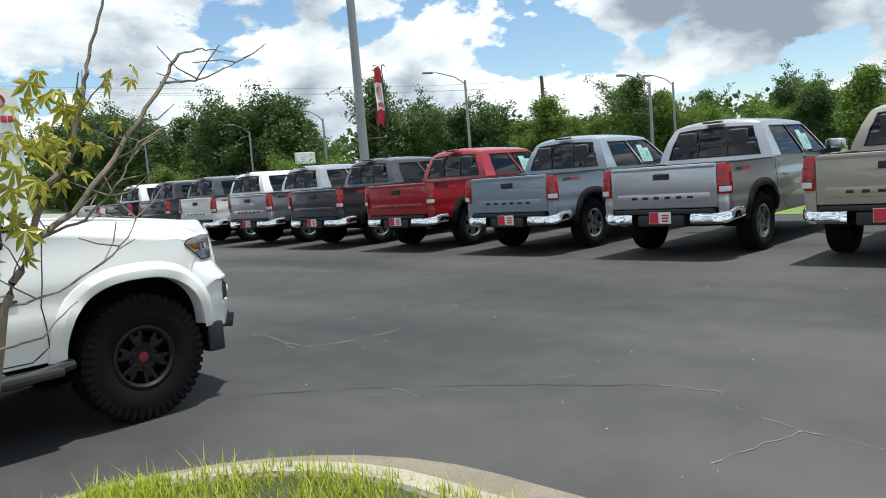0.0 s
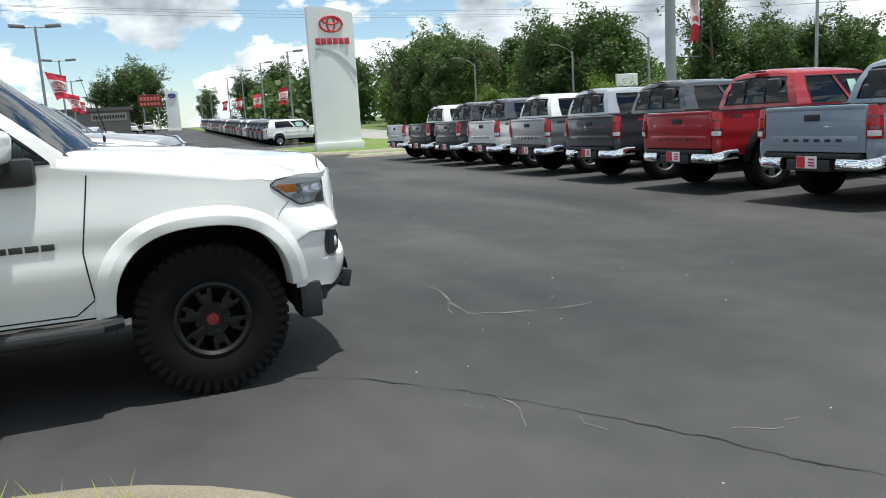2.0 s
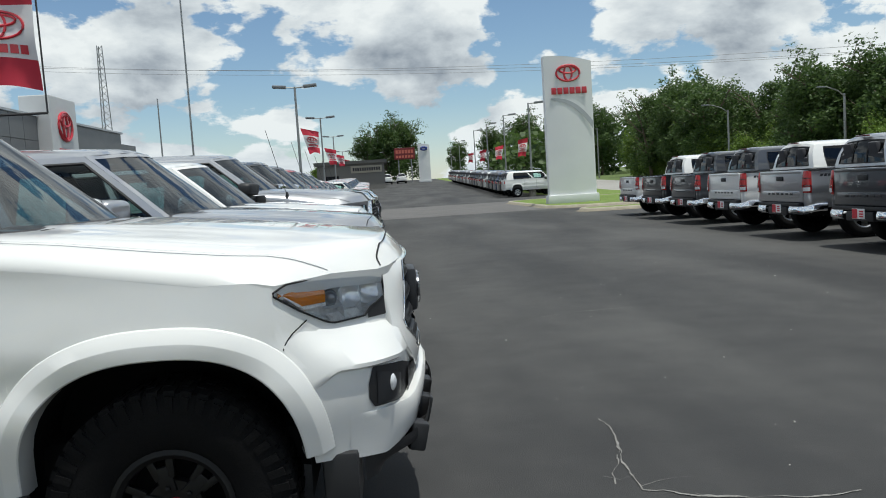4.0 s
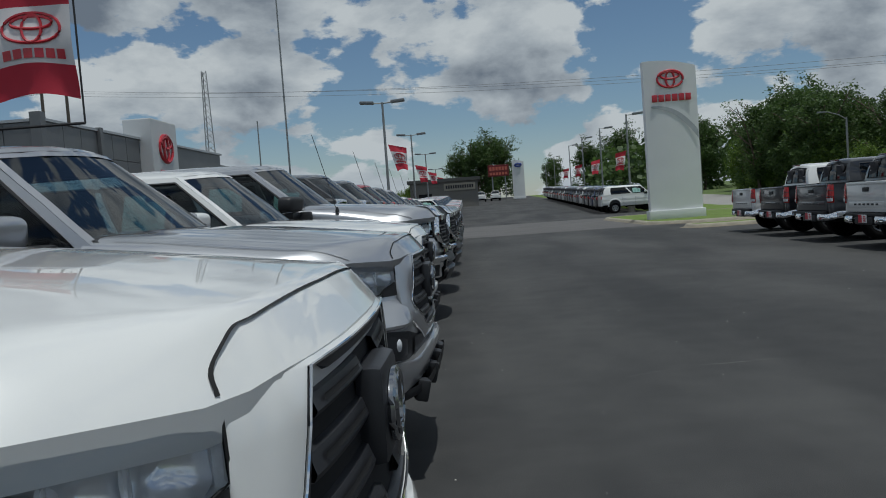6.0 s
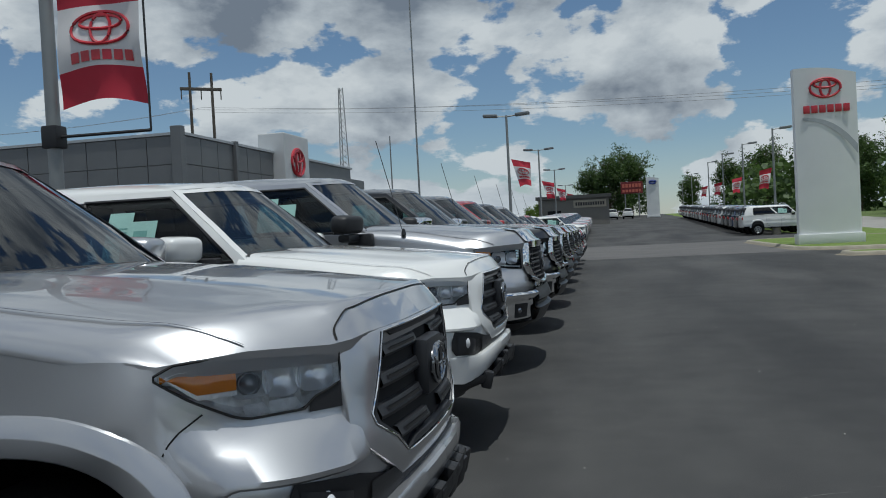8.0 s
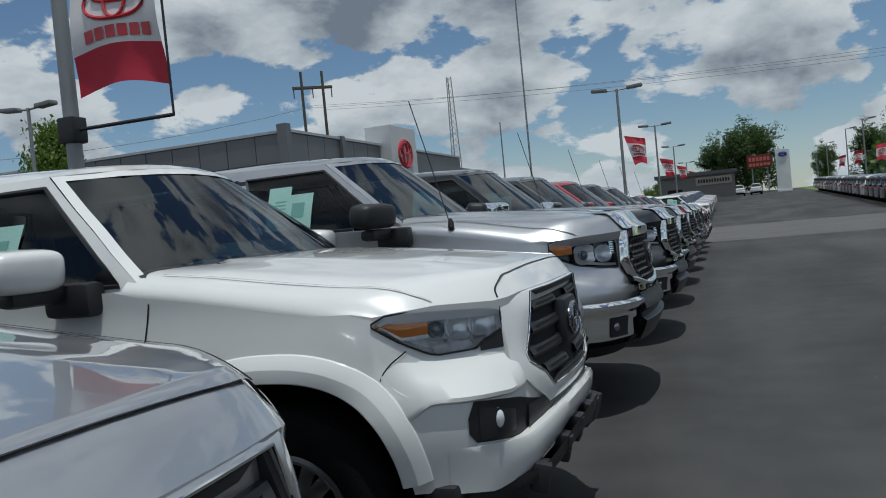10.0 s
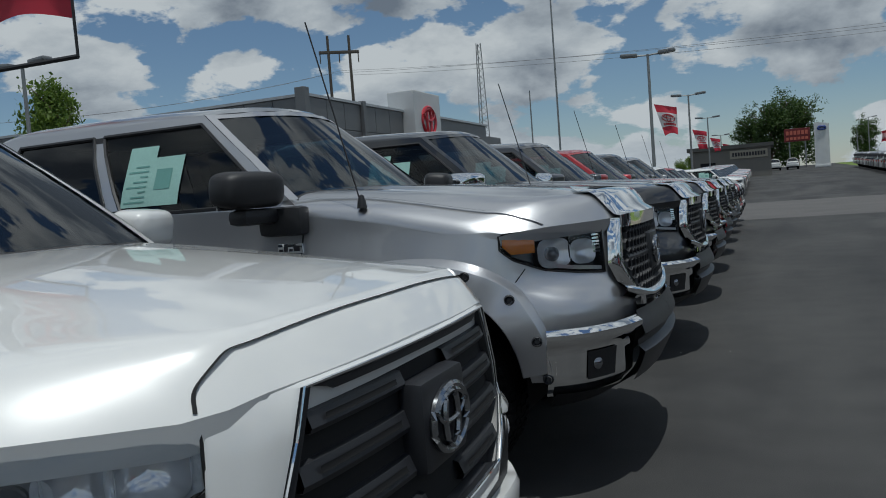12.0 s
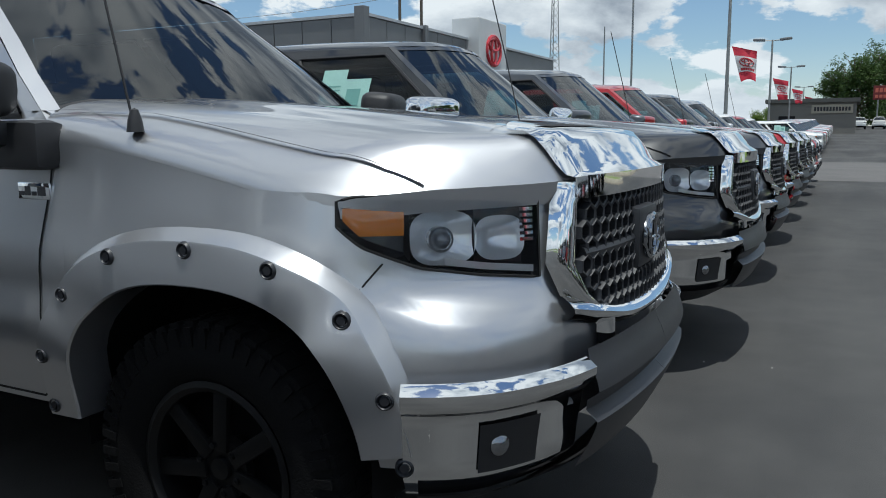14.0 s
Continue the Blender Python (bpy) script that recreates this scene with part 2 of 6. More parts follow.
def s_of_x(x):
    return float(np.interp(x, U_X, S_SAMPLES))


def s_of_y(y):
    """Station on the front for a distance y from the centre line."""
    k = S_SAMPLES.index(8.0)
    return float(np.interp(-y, [-a for a in U_Y[k:]], S_SAMPLES[k:]))


AXLE_F, AXLE_R, ARCH_Z, ARCH_R, ARCH_H, ARCH_N = -0.99, -4.20, 0.44, 0.455, 0.435, 2.5
HOOD_Z = table([-1.7, -1.3, -1.0, -.6, -.35, -.2], [1.30, 1.282, 1.258, 1.215, 1.187, 1.168])
HOOD_DROP = table([-1.7, -1.3, -1.0, -.6, -.35, -.2], [.0, .035, .062, .085, .09, .04])
NOSE_EDGE = {"mid": table([0, .45, .55, .74, .85, .90], [1.092, 1.088, 1.068, 1.082, 1.074, 1.055]),
             "big": table([0, .45, .55, .75, .90], [1.115, 1.115, 1.108, 1.100, 1.085])}
NOSE_EDGE["plain"] = NOSE_EDGE["mid"]
BUILD = {"front": "mid", "up": 0.0}        # kind of front being built and how much taller its hood and cab stand


def front_x(y):
    k = S_SAMPLES.index(7.0)
    return float(np.interp(-abs(y), [-a for a in U_Y[k:]], U_X[k:]))


def crown(x, y):
    """Hood and wings as one sheet: a broad flat crown with rounded shoulders."""
    a = abs(y) / 0.92
    z = HOOD_Z(x) - HOOD_DROP(x) * a ** 3.0 + BUILD["up"] * (1 - lerp(.3, .8, smooth01((x + 1.2) / .6)) * smooth01((abs(y) - .64) / .22))
    z += 0.010 * (smooth01((.50 - abs(y)) / .10) - .5) * smooth01((-x - 0.35) / 0.4)
    d, r = max(0.0, 0.920 - abs(y)), 0.24
    if d < r:
        z -= .085 * (1 - math.sqrt(max(0, 1 - (1 - d / r) ** 2)))
    return z


def hood(x, y):
    """The crown with its leading edge rolled down to the grille and the headlights."""
    z, f = crown(x, y), front_x(y)
    d, r = max(0.0, f - x), lerp(0.08, 0.17, smooth01((abs(y) - .46) / .12))
    if d < r:
        drop = (crown(f, y) - NOSE_EDGE[BUILD["front"]](abs(y))) * (1 - smooth01((abs(y) - .87) / .05))
        z -= drop * (1 - d / r) ** lerp(1.3, 1.8, smooth01((abs(y) - .46) / .12))
    return z


def top_z(x, y):
    if x > -1.62:
        return hood(x, y)
    if x > -3.74:
        return lerp(1.215, 1.24, (-x - 1.62) / 2.1) + BUILD["up"]
    return 1.215 + BUILD["up"]


def arch_point(c, a, grow=0.0):
    """Point of the flat-topped wheel arch round the axle at x = c, at the angle a, and grown outwards."""
    co, si = math.cos(a), math.sin(a)
    rx = (ARCH_R * (.94 if co > 0 else 1.0)) + grow
    return (c + rx * math.copysign(abs(co) ** (2 / ARCH_N), co),
            ARCH_Z + (ARCH_H + grow) * math.copysign(abs(si) ** (2 / ARCH_N), si))


def bottom_z(x):
    for c in (AXLE_F, AXLE_R):
        r = ARCH_R * (0.94 if x > c else 1.0)
        if abs(x - c) < r:
            return ARCH_Z + ARCH_H * (1 - (abs(x - c) / r) ** ARCH_N) ** (1 / ARCH_N)
    if x > AXLE_F + ARCH_R * .94:
        return lerp(0.48, 0.54, smooth01((x + .42) / .35))
    if x < AXLE_R - ARCH_R:
        return 0.56
    return 0.47


def wall(s, z, off=0.0):
    """Point of the body side and front at station s and height z."""
    w = 1 - smooth01((z - 0.775) / 0.12)
    u, l = spline(UPPER, s), spline(LOWER, s)
    p = u.lerp(l, w)
    d = (spline(UPPER, min(LAST, s + .05)).lerp(spline(LOWER, min(LAST, s + .05)), w)
         - spline(UPPER, max(0, s - .05)).lerp(spline(LOWER, max(0, s - .05)), w))
    n = Vector((-d.y, d.x)).normalized()
    inset = 0.055 * smooth01((.70 - z) / .25) + 0.035 * smooth01((z - .86) / .3) + 0.010 * smooth01((z - .74) / .05) * (1 - smooth01((z - .8) / .12))
    inset *= lerp(1, .6, smooth01((-p.x - 3.70) / .08)) * lerp(1, .5, smooth01((p.x + .95) / .5))
    p = p + n * (off - inset)
    return Vector((p.x, p.y, z))


# outline of the headlights: outer and inner station, lower and upper edge along them
LAMP_S = (s_of_x(-.625), s_of_y(.548))
LAMP_EDGE = {
    "mid": (table([0, .18, .40, .47, .76, .82, .92, 1], [1.032, .978, .925, .915, .915, .940, .955, .972]),
            table([0, .10, .4, .9, 1], [1.046, 1.068, 1.076, 1.066, 1.058])),
    "big": (table([0, .05, .12, .4, .7, 1], [1.02, 1.0, .975, .925, .902, .888]),
            table([0, .08, .5, 1], [1.078, 1.088, 1.094, 1.098])),
}
LAMP_EDGE["plain"] = LAMP_EDGE["mid"]


def lamp_edges(s):
    lo, hi = LAMP_EDGE[BUILD["front"]]
    a = max(0.0, min(1.0, (s - LAMP_S[0]) / (LAMP_S[1] - LAMP_S[0])))
    return lo(a), hi(a)


def wall_patch(mesh, s0, s1, lo, hi, off, n=18, m=6):
    """Patch over the body between two stations and two height curves of the fraction along it."""
    return mesh.grid(lambda a, b: wall(lerp(s0, s1, a), lerp(lo(a), hi(a), b), off(a, b) if callable(off) else off), span(0, 1, n), span(0, 1, m))


def wall_line(mesh, pts, width=0.007, off=0.002):
    """Thin strip for a panel gap along (s, z) points."""
    fine = []
    for (s0, z0), (s1, z1) in zip(pts, pts[1:]):
        k = max(2, int(abs(s1 - s0) * 12), int(abs(z1 - z0) / 0.06))
        fine += [(lerp(s0, s1, i / k), lerp(z0, z1, i / k)) for i in range(k)]
    fine.append(pts[-1])
    q = [wall(s, z, off) for s, z in fine]
    nn = [(wall(s, z, off + .01) - a).normalized() for (s, z), a in zip(fine, q)]
    o = len(mesh.v)
    for i, a in enumerate(q):
        d = (q[min(i + 1, len(q) - 1)] - q[max(i - 1, 0)]).normalized()
        t = d.cross(nn[i]).normalized() * width / 2
        mesh.v += [tuple(a - t), tuple(a + t)]
    for i in range(len(q) - 1):
        mesh.f.append((o + 2 * i, o + 2 * i + 1, o + 2 * i + 3, o + 2 * i + 2))
    return mesh


def hood_line(mesh, pts, width=0.007, lift=0.005):
    fine = []
    for (x0, y0), (x1, y1) in zip(pts, pts[1:]):
        fine += [(lerp(x0, x1, i / 8), lerp(y0, y1, i / 8)) for i in range(8)]
    fine.append(pts[-1])
    q = [Vector((x, y, hood(x, y) + lift)) for x, y in fine]
    o = len(mesh.v)
    for i, a in enumerate(q):
        d = (q[min(i + 1, len(q) - 1)] - q[max(i - 1, 0)]).normalized()
        t = d.cross(Vector((0, 0, 1))).normalized() * width / 2
        mesh.v += [tuple(a - t), tuple(a + t)]
    for i in range(len(q) - 1):
        mesh.f.append((o + 2 * i, o + 2 * i + 1, o + 2 * i + 3, o + 2 * i + 2))
    return mesh


def columns():
    xs = [-5.0, -4.85, -4.75, -4.70]
    for c in (AXLE_R, AXLE_F):
        xs += [c - ARCH_R - .1, c - ARCH_R - .04, c - ARCH_R - 0.001]
        for i in range(25):
            x = arch_point(c, math.pi * i / 24)[0]
            xs.append(c + (x - c) * .9999)
        xs += [c + ARCH_R * .94 + 0.001, c + ARCH_R + .03]
    xs += span(-3.6, -1.5, 14)
    xs = sorted(set(round(x, 5) for x in xs if x < -0.63))
    ss = span(0, 3, 13)[:-1] + [s_of_x(x) for x in xs]
    ss = [s for s in ss if s < LAMP_S[0] - .03]
    return ss + span(LAMP_S[0], LAMP_S[1], 22) + span(LAMP_S[1], LAST, 13)[1:]


VROWS = span(0, 1, 13)[:-1] + [1 + i / 4 for i in range(4)] + span(2, 3, 8)


def body_side():
    """Side and front sheet from the sills to the shoulder, cut out for the headlights."""
    def fn(s, v):
        x = spline(UPPER, s).lerp(spline(LOWER, s), 0.6)
        up = spline(UPPER, s)
        lo, hi = bottom_z(x.x), top_z(up.x, up.y)
        zl, zh = lamp_edges(s)
        zh = min(zh, hi - .002)
        return wall(s, lerp(lo, zl, v) if v < 1 else lerp(zl, zh, v - 1) if v < 2 else lerp(zh, hi, v - 2))
    ss = columns()
    a, b = LAMP_S[0] - 1e-6, LAMP_S[1] + 1e-6
    me = Mesh().grid(fn, ss, VROWS, skip=lambda i, j: ss[i] >= a and ss[i + 1] <= b and 1 <= VROWS[j] < 2)
    # returned edge of the wheel arches and sills
    me.grid(lambda s, k: Vector(fn(s, 0)) + Vector((0, -0.09 * k, 0.0)), [s for s in ss if 2.4 < s < LAMP_S[0]], (0, 1))
    return me.mirror()


def s_at(x, z):
    """Station at which the body side reaches x at height z."""
    a, b = 2.5, float(LAST)
    for i in range(16):
        m = (a + b) / 2
        if wall(m, z).x < x:
            a = m
        else:
            b = m
    return a


def flare_mesh(c, sgn, wide=.10, out=.036, crest=.54):
    """Moulded band round a wheel arch, standing proud of the body with a crisp outer edge."""
    prof = [(.0, -.06), (.0, out * .8), (.004, out * .95), (wide * (crest - .04), out), (wide * crest, out * .98), (wide * .97, out * .22), (wide, .002), (wide + .004, -.008)]

    def ring(a, k):
        dr, off = prof[k]
        x, z = arch_point(c, a, dr - .004)
        p = wall(s_at(min(x, -.36), max(z, .46)), max(z, .46), off)
        return Vector((p.x, sgn * p.y, p.z))
    return Mesh().grid(ring, span(radians(6), radians(184), 44), range(len(prof)))


def rivet_mesh(c, sgn, a, wide, out):
    """Recessed bolt head in a wheel flare."""
    x, z = arch_point(c, radians(a), wide * .62)
    me = Mesh().lathe([(.0, -.004), (.010, -.004), (.012, .002), (.017, -.006), (.021, -.001), (.022, .01)], 14, face_pose(s_at(min(x, -.36), z), z, out))
    me.v = [(p[0], sgn * p[1], p[2]) for p in me.v]
    return me


def face_pose(s, z, off):
    """Pose on the body whose -y axis points straight out of the surface."""
    p, n = wall(s, z, off), (wall(s, z, off + .05) - wall(s, z, off)).normalized()
    return Matrix.Translation(p) @ n.to_track_quat("-Y", "Z").to_matrix().to_4x4()


def body_top():
    us = [0, .1, .2, .3, .38, .44, .5, .56, .62, .7, .76, .81, .85, .88, .91, .935, .955, .97, .982, .99, .996, .999, 1]

    def fn(u, t):
        y = u * 0.920
        xf = front_x(y)
        x = lerp(-1.62, xf, 1 - (1 - t) ** 1.3)
        return x, y - .030 * u ** 6 * lerp(1, .5, smooth01((x + .95) / .5)) - .002 * u, hood(x, y)
    ts = span(0, .82, 22)[:-1] + span(.82, 1, 14)
    me = Mesh().grid(fn, us, ts)
    # folded edges under the hood sheet
    me.grid(lambda t, k: Vector(fn(1, t)) - Vector((0, .004 * k, .07 * k)), span(0, 1, 30), (0, 1))
    me.grid(lambda u, k: Vector(fn(u, 1)) - Vector((.006 * k, 0, .05 * k)), us, (0, 1))
    return me.mirror()


# ---- cab ----
CAB_X0 = table([0, .5, 1], [-1.33, -1.63, -1.95])      # windscreen, centre line
CAB_X1 = table([0, .6, 1], [-3.74, -3.70, -3.60])
CAB_W = table([0, .3, .7, 1], [.865, .815, .725, .645])
CAB_Z = lambda h: 1.205 + BUILD["up"] + 0.50 * h


def cab_front(q, h):
    """Windscreen plane: q from -1 to 1 across."""
    return Vector((CAB_X0(h) - 0.20 * q * q, q * CAB_W(h), CAB_Z(h) + 0.035 * (1 - q * q) * h))


def cab_side(x, h):
    return Vector((x, CAB_W(h) + 0.012 * math.sin(math.pi * max(0, min(1, (x + 3.7) / 2.2))), CAB_Z(h)))


def cab_rear(q, h):
    return Vector((CAB_X1(h) + 0.05 * q * q, q * CAB_W(h), CAB_Z(h) + 0.035 * (1 - q * q) * h))


def side_x(f, h):
    return lerp(CAB_X0(h) - .20, CAB_X1(h) + .05, f)


def cab_shell():
    me = Mesh()
    hs = [0, .06, .14, .3, .5, .7, .84, .9, .95, 1]
    # sides: f along from the windscreen to the back, openings for two windows
    fs = [0, .04, .075, .12, .2, .3, .40, .455, .50, .56, .64, .72, .80, .86, .93, 1]

    def hole(i, j):
        a, b, h = fs[i], fs[i + 1], hs[j]
        if not (.06 <= h and hs[j + 1] <= .9):
            return False
        return (a >= .04 and b <= .455) or (a >= .50 and b <= .86)
    me.grid(lambda f, h: cab_side(side_x(f, h), h), fs, hs, skip=hole)
    me.mirror()
    qs = [-1, -.965, -.945, -.6, -.3, 0, .3, .6, .945, .965, 1]

    def hole_f(i, j):
        return qs[i] >= -.945 and qs[i + 1] <= .945 and hs[j + 1] <= .95
    me.grid(cab_front, qs, hs, skip=hole_f)
    qr = [-1, -.9, -.82, -.4, 0, .4, .82, .9, 1]

    def hole_r(i, j):
        return qr[i] >= -.82 and qr[i + 1] <= .82 and hs[j] >= .14 and hs[j + 1] <= .9
    me.grid(cab_rear, qr, hs, skip=hole_r)
    # roof

    def roof(f, q):
        x0, x1 = CAB_X0(1) - .20 * q * q, CAB_X1(1) + .05 * q * q
        x = lerp(x0, x1, f)
        rear = min(1, (1 - f) / .12)
        k = .62 * math.sin(math.pi * min(.5, f * .9)) + .38 * smooth01(f / .06)
        k *= math.sqrt(max(0, 1 - (1 - rear) ** 2))
        side = math.sqrt(max(0, 1 - abs(q) ** 4))
        return x, q * CAB_W(1), CAB_Z(1) + 0.035 * (1 - q * q) + 0.066 * k * side
    me.grid(roof, [0, .015, .04, .07, .11, .2, .35, .5, .65, .8, .89, .93, .96, .985, 1],
            [-1, -.985, -.95, -.88, -.75, -.5, -.25, 0, .25, .5, .75, .88, .95, .985, 1])
    return me


def frame_strip(mesh, loop_pts, width=0.022):
    mesh.tube(loop_pts, width / 2, n=5, closed=True)
    return mesh


def side_window(f0, f1, off=-0.006):
    """Pane between two fractions of the side, with raked ends."""
    def fn(a, h):
        p = cab_side(side_x(lerp(f0, f1, a), h), h)
        return p + Vector((0, off, 0))
    return Mesh().grid(fn, span(0, 1, 6), [.05, .14, .3, .5, .7, .84, .91])


def window_loop(f0, f1, sign):
    pts = [(f, .06) for f in span(f0, f1, 5)] + [(f1, h) for h in (.3, .5, .7, .87)] + [(f, .9) for f in span(f1, f0, 6)] + [(f0, h) for h in (.8, .6, .4, .2)]
    out = []
    for f, h in pts:
        p = cab_side(side_x(f, h), h)
        out.append((p.x, sign * p.y, p.z))
    return out


def pebble(rx, ry, rz, e, m):
    """Rounded block (superellipsoid) for moulded caps."""
    def sp(v):
        return math.copysign(abs(v) ** e, v)
    return Mesh().grid(lambda a, b: m @ Vector((rx * sp(math.cos(b)) * sp(math.cos(a)), ry * sp(math.cos(b)) * sp(math.sin(a)), rz * sp(math.sin(b)))),
                       span(0, 2 * math.pi, 25)[:-1], span(-math.pi / 2, math.pi / 2, 13), loop=True)


def seat_mesh(x, y):
    me = Mesh()
    me.bevbox((x - .22, y - .25, .72), (x + .27, y + .25, .90), .05)
    me.bevbox((-.07, -.25, 0), (.07, .25, .62), .05, pose(x - .20, y, .86, 0, -14, 0))
    me.bevbox((-.05, -.13, -.05), (.05, .13, .2), .04, pose(x - .36, y, 1.45, 0, -10, 0))
    return me


def cabin():
    me = Mesh()
    me.bevbox((-1.95, -.82, .85), (-1.45, .82, 1.13), .06)          # dashboard
    me.box((-3.65, -.84, .55), (-1.5, .84, .70))                    # floor
    me.box((-3.66, -.84, .55), (-3.60, .84, 1.15))
    for y in (-.84, .80):
        me.box((-3.6, y, .6), (-1.6, y + .04, 1.10))
    return me


# ---- wheels ----
def tyre_mesh(R, width, rim, blocks=0):
    w = width / 2
    prof = [(rim, -w * .80), (rim + .02, -w * .92), (lerp(rim, R, .45), -w), (R - .05, -w * .96), (R - .016, -w * .86), (R - .008, -w * .6), (R - .008, w * .6),
            (R - .016, w * .86), (R - .05, w * .96), (lerp(rim, R, .45), w), (rim + .02, w * .92), (rim, w * .80)]
    me = Mesh().lathe(prof, 40)
    for i in range(blocks):
        a = 360 * i / blocks
        for sgn in (-1, 1):
            m = pose(0, 0, 0, 0, a + (3 if sgn > 0 else -2), 0)
            me.box((R - .03, min(sgn * w * .50, sgn * w * .93), -.017), (R - .006, max(sgn * w * .50, sgn * w * .93), .017), m)
            me.box((R - .075, min(sgn * w * .9, sgn * w * 1.005), -.012), (R - .022, max(sgn * w * .9, sgn * w * .985), .012), m)
            me.box((R - .02, min(sgn * .005, sgn * w * .45), -.014), (R - .004, max(sgn * .005, sgn * w * .45), .014), pose(0, 0, 0, 0, a + 5 * sgn, 0))
    return me


def rim_mesh(rim, width, spokes, wide, split=False):
    """Disc on the -y side."""
    w = width / 2
    me = Mesh().lathe([(rim + .004, -w * .86), (rim - .012, -w * .90), (rim - .028, -w * .80), (rim - .035, -w * .3), (rim - .035, w * .8)], 36)
    for i in range(spokes):
        m = pose(0, 0, 0, 0, 360 * i / spokes, 0)
        if split:
            for a in (-11, 11):
                me.bevbox((.10, -w * .72, -wide / 2), (rim - .015, -w * .56, wide / 2), .006, m @ pose(0, 0, 0, 0, a, 0))
            me.bevbox((.05, -w * .72, -wide), (.14, -w * .55, wide), .01, m)
        else:
            me.bevbox((.05, -w * .74, -wide / 2), (rim - .012, -w * .56, wide / 2), .009, m)
    me.lathe([(.0, -w * .62), (.09, -w * .66), (.095, -w * .5)], 24)
    for i in range(6):
        a = 2 * math.pi * i / 6
        c = Matrix.Translation((.068 * math.cos(a), 0, .068 * math.sin(a)))
        me.lathe([(0, -w * .80), (.009, -w * .78), (.010, -w * .6)], 8, c)
    return me


def wheel(parent, x, y, z, R, width, rim, style):
    t = part("wheel", tyre_mesh(R, width, rim, style["blocks"]), RUBBER, parent, smooth=True)
    t.matrix_basis = pose(x, y, z, 0, 17, 0 if y < 0 else 180)
    part("rim", rim_mesh(rim, width, style["spokes"], style["wide"], style["split"]), style["mat"], t, style["label"])
    part("hub_cap", Mesh().lathe([(0, -width * .37), (.030, -width * .36), (.036, -width * .3)], 20), style["cap"], t)
    part("wheel_barrel", Mesh().lathe([(0, -.01), (rim - .01, -.01), (rim - .01, .02), (0, .02)], 24), FRAME, t)
    return t


STOCK = dict(blocks=0, spokes=5, wide=.055, split=True, mat=ALLOY, cap=GRAPHITE, label="five-spoke machined alloy rim")
OFFROAD = dict(blocks=46, spokes=6, wide=.026, split=True, mat=BLACKRIM, cap=REDCAP, label="satin black off-road rim")
BIGBLACK = dict(blocks=48, spokes=7, wide=.05, split=False, mat=BLACKRIM, cap=BLACKRIM, label="black spoked rim")


def ring_points(cx, cy, rx, ry, n=28):
    return [(cx + rx * math.cos(2 * math.pi * i / n), cy + ry * math.sin(2 * math.pi * i / n)) for i in range(n)]


def front_point(y, z, off=0.0):
    p = wall(s_of_y(min(abs(y), .88)), z, off)
    return Vector((p.x, math.copysign(p.y, y) if abs(y) > 1e-6 else 0.0, z))


# ---- vehicles ----
PAINTED = {"wheel_flare", "grille_mask", "pocket_rim", "body", "hood", "cab", "tailgate", "mirror_cap", "bumper_lip", "bumper_wedge", "door_handle"}


def recolor(ob, mat):
    for o in ob.children_recursive:
        if o.name.split(".")[0] in PAINTED:
            o.material_slots[0].link = "OBJECT"
            o.material_slots[0].material = mat
    return ob


